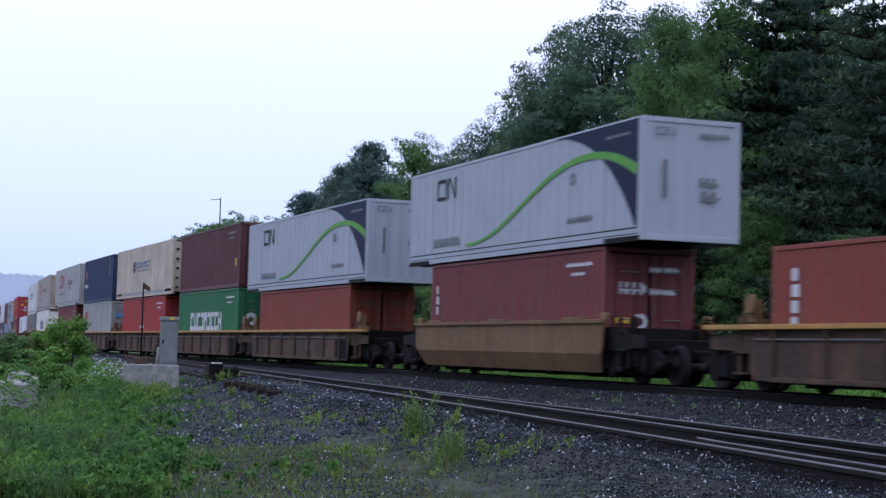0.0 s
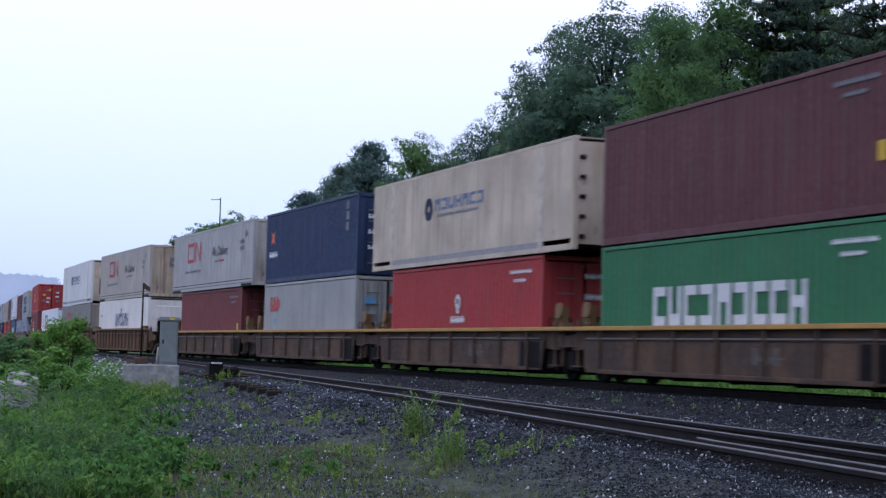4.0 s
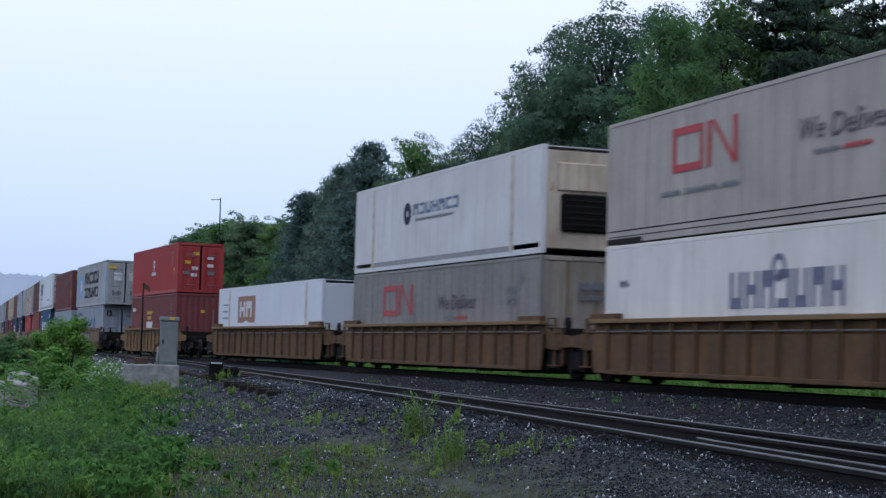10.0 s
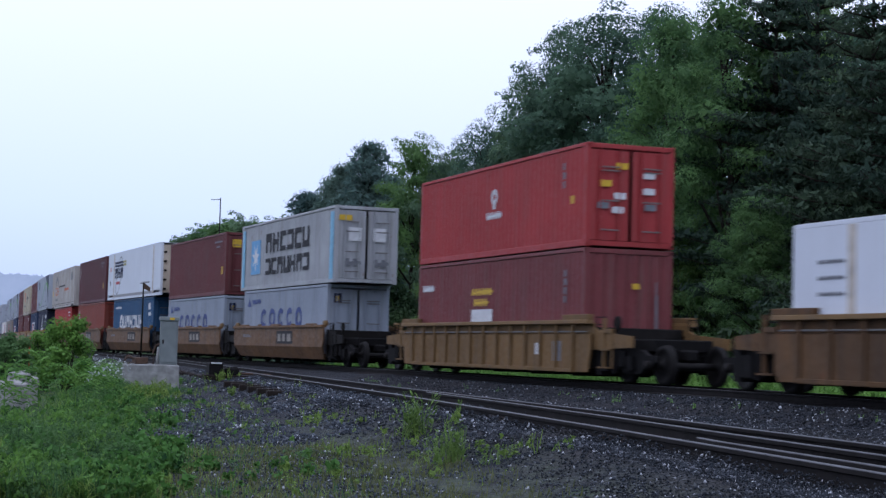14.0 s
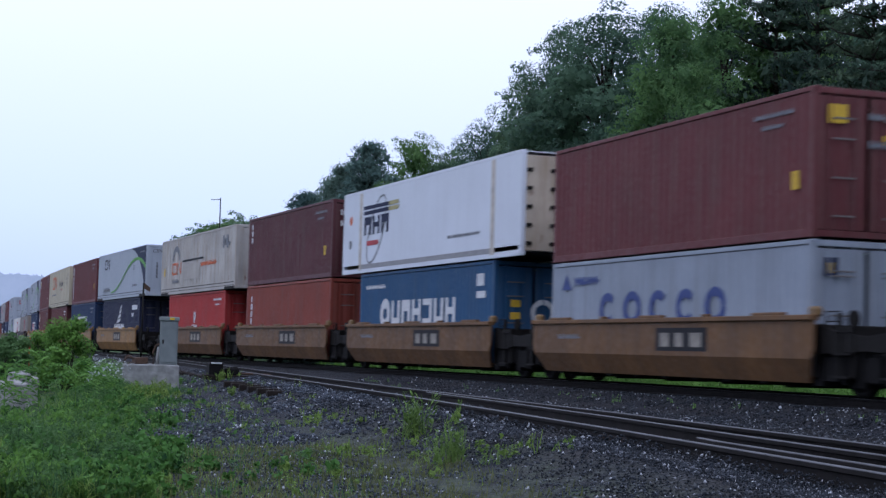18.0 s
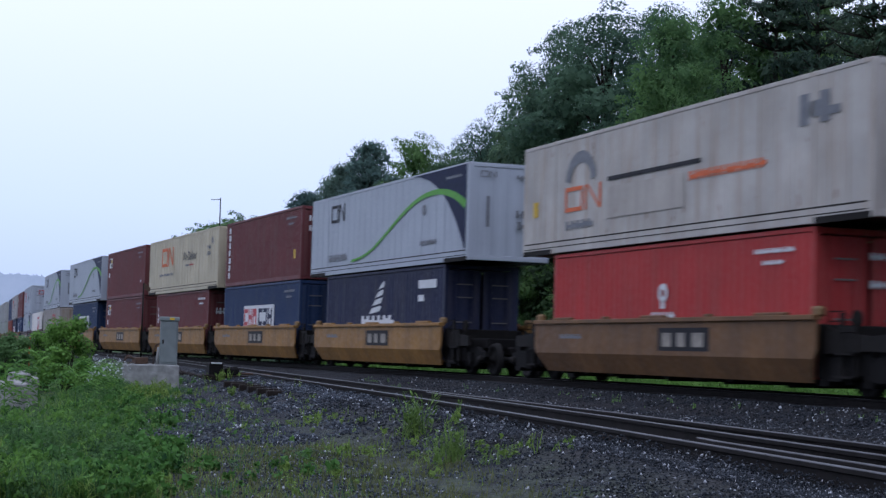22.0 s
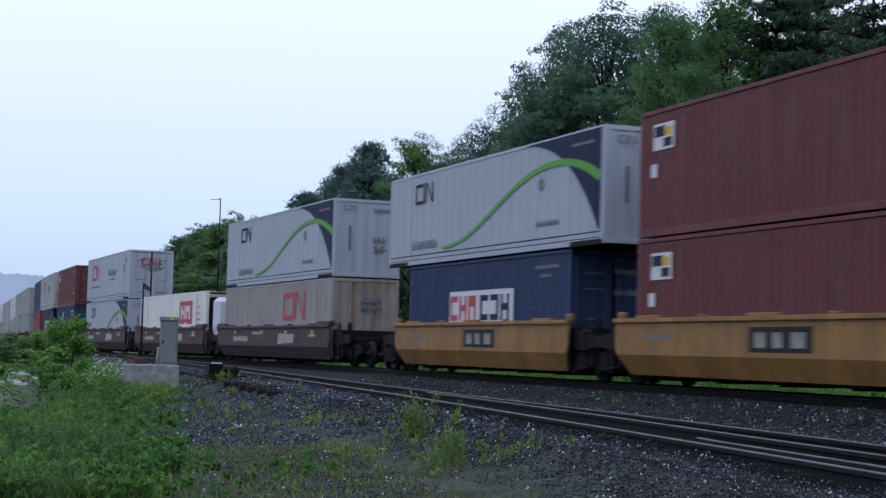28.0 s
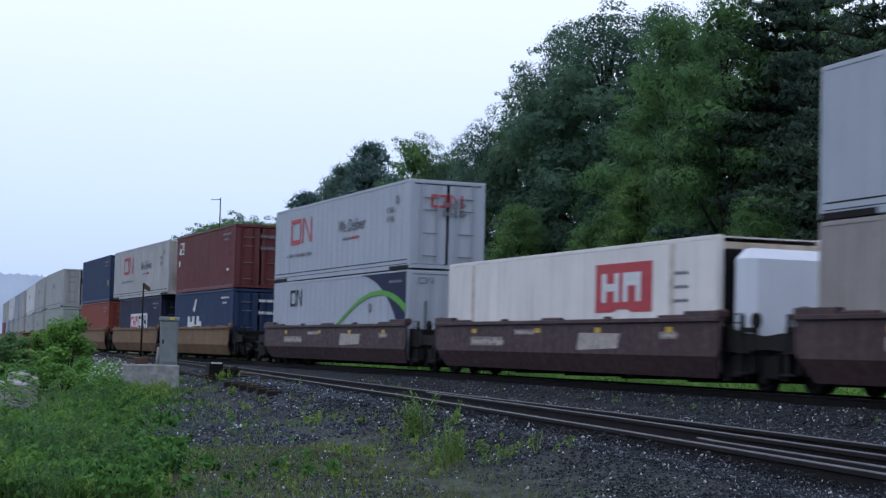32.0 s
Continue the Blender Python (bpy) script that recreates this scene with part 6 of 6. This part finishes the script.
def clumps(name, label, seed, plants, mat, leaf, per, high=0.3, wide=0.22, aspect=0.6):
    """Leafy tufts: each a few soft lobes of leaves on the ground. plants: x, y, scale."""
    rng = np.random.default_rng(seed)
    cs, rs = [], []
    for x, y, s in plants:
        z = ground_z(x, y)
        for k in range(4):
            a = k * 2.2 + rng.uniform(0, 1)
            o = wide * s * (0.25 + 0.5 * rng.random())
            cs.append((x + math.cos(a) * o, y + math.sin(a) * o, z + high * s * (0.25 + 0.22 * k)))
            rs.append(wide * s * rng.uniform(0.45, 0.8))
    v = leaf_cards(rng, np.array(cs), np.array(rs), per * len(plants), leaf, 0.7, 0.25, aspect, 0.9)
    ob = new(name, big_mesh(name, v, np.arange(len(v)).reshape(-1, 4)))
    ob.data.materials.append(mat)
    return tagged(ob, label, "weeds", kind="stuff")


def patchy(spots, phase, keep=0.0):
    """Only those spots where this kind of plant grows in drifts."""
    return [p for p in spots if math.sin(p[0] * 1.1 + phase) + math.sin(p[1] * 2.3 + phase * 1.7 + p[0] * 0.4) > keep]


weeds("bank_weeds", "dense knee-high green weeds on the near bank", 51, patchy(bank_spots(3400, 0.4, 1.2), 0.4, -0.3), WEED_A, 0.055, (0.12, 0.42), 22, 0.30)
weeds("feathery_weeds", "soft grey-green feathery weeds on the near bank", 52, patchy(bank_spots(4000, 0.5, 1.15), 2.1), WEED_B, 0.045, (0.25, 0.55), 36, 0.13)
clumps("broad_leaved_weeds", "low broad-leaved green weeds on the near bank", 55, patchy(bank_spots(900, 0.5, 1.2), 4.0, -0.2), WEED_A, 0.032, 60, 0.34, 0.26, 0.62)
clumps("fine_leaved_tufts", "soft pale green tufts of fine leaves on the bank", 56, patchy(bank_spots(800, 0.6, 1.3), 5.3, 0.0), WEED_B, 0.022, 110, 0.36, 0.24, 0.3)
clumps("tall_leafy_weeds", "tall bright green leafy weeds on the bank", 57, patchy(bank_spots(420, 0.7, 1.3), 1.2, 0.3), SHRUB, 0.032, 90, 0.34, 0.2, 0.5)
weeds("upright_herbs", "tall upright green herbs standing above the bank's weeds", 61, [p for p in bank_spots(420, 0.8, 1.3) if p[1] < 0.195 * -p[0]], SHRUB, 0.07, (0.3, 0.6), 40, 0.24)
weeds("bank_grass", "fine yellow-green grass among the weeds of the bank", 62, bank_spots(3600, 0.6, 1.2), leafy("pale_grass_blades", (0.060, 0.120, 0.030), (0.175, 0.270, 0.075), 0.4, 2.0, 0.5), 0.14, (0.14, 0.36), 12, 0.055)
sparse = []
for cx, cy, n, r, lo, hi in ((-16.7, 6.25, 10, 0.30, 0.3, 0.7), (-14.0, 5.5, 9, 0.25, 0.3, 0.6), (-16.4, 5.5, 26, 0.6, 0.3, 0.6), (-14.2, 5.0, 20, 0.7, 0.2, 0.4), (-21.9, 6.45, 26, 0.6, 0.3, 0.6), (-28, 7.1, 30, 1.0, 0.3, 0.6), (-25, 6.5, 30, 1.1, 0.25, 0.5), (-19, 5.6, 30, 1.2, 0.2, 0.45), (-33, 7.9, 40, 1.3, 0.35, 0.7), (-13, 3.9, 36, 0.9, 0.15, 0.4), (-12.6, 4.4, 30, 0.8, 0.12, 0.35), (-39.5, 9.7, 14, 0.4, 0.6, 1.0), (-13.2, 5.9, 8, 0.3, 0.25, 0.5), (-12.6, 6.0, 5, 0.2, 0.2, 0.4), (-33.5, 6.6, 12, 0.35, 0.7, 1.3), (-35.0, 7.3, 10, 0.3, 0.7, 1.3), (-38.3, 7.9, 16, 0.35, 0.5, 0.9), (-37.6, 8.6, 12, 0.4, 0.3, 0.6), (-15, 4.6, 40, 1.4, 0.1, 0.35), (-17.5, 4.9, 40, 1.5, 0.1, 0.35), (-22, 5.6, 40, 1.5, 0.15, 0.4)):
    sparse += [(cx + wr.gauss(0, r), cy + wr.gauss(0, r * 0.6), wr.uniform(lo, hi)) for _ in range(n)]
weeds("gravel_weeds", "scattered yellow-green weeds growing through the gravel", 53, sparse[::2], WEED_C, 0.05, (0.12, 0.4), 20)
clumps("gravel_tufts", "small leafy green tufts growing through the gravel", 58, [(x, y, s * 0.8) for x, y, s in sparse[1::5]], WEED_C, 0.022, 36, 0.28, 0.16, 0.5)
uprights = [(-16.7 + 0.13 * wr.gauss(0, 1), 6.2 + 0.08 * wr.gauss(0, 1), wr.uniform(0.7, 1.1)) for _ in range(11)] + [(-14.0 + 0.12 * wr.gauss(0, 1), 5.5 + 0.07 * wr.gauss(0, 1), wr.uniform(0.6, 1.0)) for _ in range(11)] + [(-17.0, 6.75, 0.7), (-16.9, 6.7, 0.6), (-13.2, 5.55, 0.5), (-13.1, 5.6, 0.45)]
weeds("upright_weeds", "feathery upright yellow-green weeds growing out of the gravel", 59, uprights, WEED_C, 0.055, (0.28, 0.5), 52, 0.2)
thin = [(x, y, wr.uniform(0.25, 0.7)) for x, y in ((wr.uniform(-17.5, -10.5), wr.uniform(2.4, 5.9)) for _ in range(2200)) if y < 3.9 - 0.12 * x]
weeds("thin_grass", "short thin grey-green grass on the worn gravel", 60, thin, leafy("thin_grass_blades", (0.070, 0.085, 0.030), (0.135, 0.150, 0.060), 0.3), 0.035, (0.05, 0.2), 8, 0.14)
strip = [(wr.uniform(-75, -24), wr.uniform(22.8, 27.0), wr.uniform(0.8, 1.5)) for _ in range(3000)] + [(wr.uniform(-70, -22), wr.uniform(16.3, 17.0), wr.uniform(0.1, 0.4)) for _ in range(36)]
weeds("lineside_grass", "bright green grass beyond the main track", 54, strip, leafy("bright_lineside_grass", (0.075, 0.175, 0.05), (0.165, 0.33, 0.09), 0.5), 0.10, (0.25, 0.6), 18)


def sumac(label, seed, height, fronds, mat):
    """A young sapling with long leaves of paired leaflets."""
    r = random.Random(seed)
    s = tagged(new("sapling"), label, "sapling", "saplings on the bank")
    top = (r.uniform(-.06, .06), r.uniform(-.06, .06), height)
    put("stem", mesh_of("stem", *rod([(0, 0, -.05), (top[0] * .4, top[1] * .4, height * .5), top], [.008, .006, .004], 6), True), SHRUB, s)
    for k in range(fronds):
        a = k * 2.4 + r.uniform(-.3, .3)
        z = height * (0.45 + 0.55 * (k + 1) / fronds)
        L = 0.42 * r.uniform(0.7, 1.15)
        vs = []
        pts = [Vector((math.cos(a) * L * f, math.sin(a) * L * f, 0.16 * math.sin(f * 2.2) - 0.16 * f * f)) for f in np.linspace(0, 1, 9)]
        side = Vector((-math.sin(a), math.cos(a), 0))
        out = Vector((math.cos(a), math.sin(a), 0))
        for i, p in enumerate(pts[1:]):
            for sg in (-1, 1):
                l = 0.13 * math.sin(0.5 + 2.3 * i / 8)
                tip = p + (side * sg + out * 0.35).normalized() * l + Vector((0, 0, -0.035))
                mid = (p + tip) / 2
                w = out * 0.022
                vs += [p, mid - w + Vector((0, 0, .01)), tip, mid + w + Vector((0, 0, .01))]
        v = np.array([tuple(q) for q in vs])
        put("frond", big_mesh("frond", v, np.arange(len(v)).reshape(-1, 4)), mat, s, (top[0] * z / height, top[1] * z / height, z))["kind"] = "stuff"
    return s


for i, (x, y, h, n) in enumerate([(-21.9, 2.95, 0.92, 12), (-17.4, 2.0, 0.78, 11), (-23.0, 3.6, 0.75, 10), (-29.0, 4.9, 0.7, 9), (-19.6, 2.1, 0.72, 10), (-31.5, 5.3, 0.6, 8)]):
    t = sumac("green sumac sapling with long paired leaflets among weeds", 60 + i, h, n, SHRUB if i % 2 else WEED_A)
    t.location = (x, y, ground_z(x, y))

for x, y, h, s, n, lab in ((-34.6, 5.2, 1.75, 0.68, 5200, "leafy green bush beside the track"), (-36.5, 5.0, 1.5, 0.6, 3600, "leafy green bush beside the track"), (-33.0, 3.7, 1.4, 0.55, 3200, "dark green bush at the bank's edge"), (-35.5, 4.3, 1.3, 0.5, 2600, "dark green bush at the bank's edge"), (-39.0, 6.5, 0.55, 0.5, 1800, "low leafy bush beside the concrete block")):
    b = shrub(lab, int(-x * 10), MAPLE if "dark" in lab else SHRUB, h, s, n, 0.036, "bush")
    b.location = (x, y, ground_z(x, y) - 0.02)
rngf = np.random.default_rng(77)
fl = leaf_cards(rngf, np.array([(-37.5, 6.2, 0.15), (-38.0, 6.6, 0.1), (-38.6, 7.0, 0.05), (-37.0, 5.9, 0.0)]), np.array([0.34, 0.34, 0.30, 0.3]), 240, 0.032)
ob = new("blossom", big_mesh("blossom", fl, np.arange(len(fl)).reshape(-1, 4)))
ob.data.materials.append(plain("white_blossom", (0.42, 0.46, 0.48), 0.7))
tagged(ob, "small white blossoms on the low bushes", "blossom", kind="stuff")


# ---------------------------------------------------------------- lineside equipment
CONCRETE = plain("weathered_concrete", (0.21, 0.215, 0.21), 0.9, 0, 0.35, 5, 0.5)
GALV = plain("dull_grey_cabinet_paint", (0.145, 0.17, 0.172), 0.55, 0.1, 0.12, 4)
RUSTED = plain("rusted_iron", (0.07, 0.045, 0.033), 0.85, 0, 0.35)


def rough_block(w, d, h, seed, jitter=0.025):
    bm = bmesh.new()
    bmesh.ops.create_cube(bm, size=1, matrix=Matrix.Diagonal((w, d, h, 1)))
    bmesh.ops.bevel(bm, geom=bm.edges[:], offset=0.03, segments=1, affect="EDGES")
    bmesh.ops.subdivide_edges(bm, edges=bm.edges[:], cuts=3, use_grid_fill=True)
    for v in bm.verts:
        v.co += noise.noise_vector(v.co * 5 + Vector((seed, 0, 0))) * jitter
    me = bpy.data.meshes.new("rough_block")
    bm.to_mesh(me)
    bm.free()
    return me


bx, by = -40.0, 8.0
bz = ground_z(bx, by)
block = put("concrete_block", rough_block(0.85, 1.32, 0.62, 2), CONCRETE, None, (bx, by, bz + 0.28), rot=(0, 0, -10))
tagged(block, "weathered concrete foundation block half hidden by weeds", "concrete block")
cab = tagged(new("relay_cabinet"), "grey steel relay cabinet standing on a concrete block", "cabinet")
cab.location, cab.rotation_euler = (bx + 0.05, by + 0.40, bz + 0.59), (0, 0, radians(-10))
put("body", bevel_box(0.42, 0.42, 1.05, 0.015), GALV, cab, (0, 0, 0.525))
put("lid", bevel_box(0.48, 0.47, 0.10, 0.015), GALV, cab, (0, 0, 1.10))
put("door", bevel_box(0.02, 0.36, 0.92, 0.006), GALV, cab, (0.215, 0, 0.52))
put("label", bevel_box(0.008, 0.11, 0.06, 0.002), BAR_YELLOW, cab, (0.244, 0.06, 1.10), "small yellow label")
put("latch", bevel_box(0.03, 0.04, 0.1, 0.005), STEEL_DARK, cab, (0.23, -0.14, 0.55))
put("conduit", mesh_of("conduit", *rod([(0.1, -0.35, 0), (0.1, -0.36, 0.30), (0.1, -0.30, 0.46), (0.1, -0.2, 0.5)], [.022] * 4, 7), True), RUSTED, cab, (0, 0, 0))
put("stub_post", mesh_of("stub_post", *rod([(0.15, -0.27, 0), (0.15, -0.24, 0.42)], [.035, .03], 7), True), CONCRETE, cab, (0, 0, 0), "pale stub post")
stand_post = tagged(new("switch_stand"), "rusty switch stand with a tall thin mast and small target", "switch stand")
stand_post.location = (bx - 0.15, by - 0.22, bz + 0.59)
put("base", bevel_box(0.34, 0.30, 0.16, 0.02), RUSTED, stand_post, (0, 0, 0.08))
put("mast", mesh_of("mast", *rod([(0, 0, 0.1), (0, 0, 1.95)], [.024, .018], 8), True), STEEL_DARK, stand_post)
put("target", shared("target", lambda: extruded([(0, 0), (0.02, 0.13), (0.17, 0.02), (0.16, -0.08)], -.006, .006)), RUSTED, stand_post, (0, 0.0, 1.82), "small tilted target", rot=(0, 0, 70))
put("lever", mesh_of("lever", *rod([(0, -.1, .12), (0, -.32, .16), (0, -.42, .02)], [.018] * 3, 6), True), RUSTED, stand_post)
put("ring", mesh_of("ring", *rod([(0.05, -.3 + .1 * math.cos(a), .1 + .1 * math.sin(a)) for a in np.linspace(0, 6.28, 13)], [.014] * 13, 5), True), RUSTED, stand_post)

mx, my = -40.0, 9.75
mz = ground_z(mx, my)
machine = tagged(new("switch_machine"), "black switch machine with a white stripe beside the rail", "switch machine")
machine.location, machine.rotation_euler = (mx, my, mz), (0, 0, radians(-8))
put("case", bevel_box(0.8, 0.34, 0.34, 0.04), STEEL_BLACK, machine, (0, -0.18, 0.25))
put("motor", bevel_box(0.45, 0.36, 0.24, 0.06), STEEL_BLACK, machine, (0.1, 0.22, 0.2))
put("stripe", bevel_box(0.03, 0.26, 0.03, 0.006), BAR_WHITE, machine, (0.41, -0.18, 0.40), "white painted edge")
put("base", bevel_box(1.0, 1.1, 0.12, 0.015), TIE_WOOD, machine, (0, 0.1, 0.06))
put("throw_rod", mesh_of("throw_rod", *rod([(0, 0.3, .16), (0, 1.2, .14)], [.025, .025], 7), True), RUSTED, machine)

PALE_CONCRETE = plain("pale_broken_concrete", (0.23, 0.23, 0.225), 0.9, 0, 0.3, 5, 0.5)
for i, (x, y, w, d, h) in enumerate([(-27.9, 3.42, 0.38, 0.34, 0.60), (-26.9, 3.08, 0.42, 0.62, 0.46), (-28.6, 3.62, 0.32, 0.3, 0.5)]):
    r = put("concrete_rubble", rough_block(w, d, h, 20 + i, 0.06), PALE_CONCRETE, None, (x, y, ground_z(x, y) + h * 0.5 - 0.03), rot=(6 * i, 5, 25 * i))
    tagged(r, "broken pale concrete chunk lying in the weeds", "rubble", "concrete rubble")
stump = put("stump", mesh_of("stump", *rod([(0, 0, -.1), (.02, 0, .5), (-.03, .03, .95)], [.16, .13, .11], 10), True), BARK, None, (-29.4, 3.1, ground_z(-29.4, 3.1)))
tagged(stump, "dark weathered wooden stump among the weeds", "stump")
mk = put("marker_stake", mesh_of("stake", *rod([(0, 0, 0), (0, 0, 1.15)], [.018, .014], 6)), plain("faded_orange_stake", (0.35, 0.07, 0.03), 0.7), None, (-36.0, 4.62, ground_z(-36, 4.6)))
tagged(mk, "thin faded orange marker stake behind the bush", "marker stake")

mast = tagged(new("antenna_mast"), "thin grey antenna mast with one crossarm", "mast")
mast.location = (-104.6, 25.0, ground_z(-104.6, 25.0))
put("pole", mesh_of("pole", *rod([(0, 0, 0), (0, 0, 10.55)], [.07, .035], 8), True), STEEL_DARK, mast)
put("crossarm", mesh_of("crossarm", *rod([(-2.6, 0, 10.62), (0, 0, 10.45)], [.02, .025], 5), True), STEEL_DARK, mast)


# ---------------------------------------------------------------- what moves
def motions():
    times = [0.0, 1.0] + [float(t) for t in range(2, 32, 2)] + [31.0, 32.0]
    for thing, q, z in TRAIN:
        walk(thing, [(t, train_at(q, z, t)) for t in times])
    # all wheels roll alike: one set of keys, shared
    first = WHEELSETS[0]
    turn = [(i / 30, pose(0, 0, 0, 0, math.degrees(12.0 * i / 30 / 0.46) % 360)) for i in range(961)]
    walk(first, turn)
    for w in WHEELSETS[1:]:
        w.rotation_mode = "QUATERNION"
        keys = w.animation_data_create()
        keys.action = first.animation_data.action
        keys.action_slot = first.animation_data.action_slot


motions()
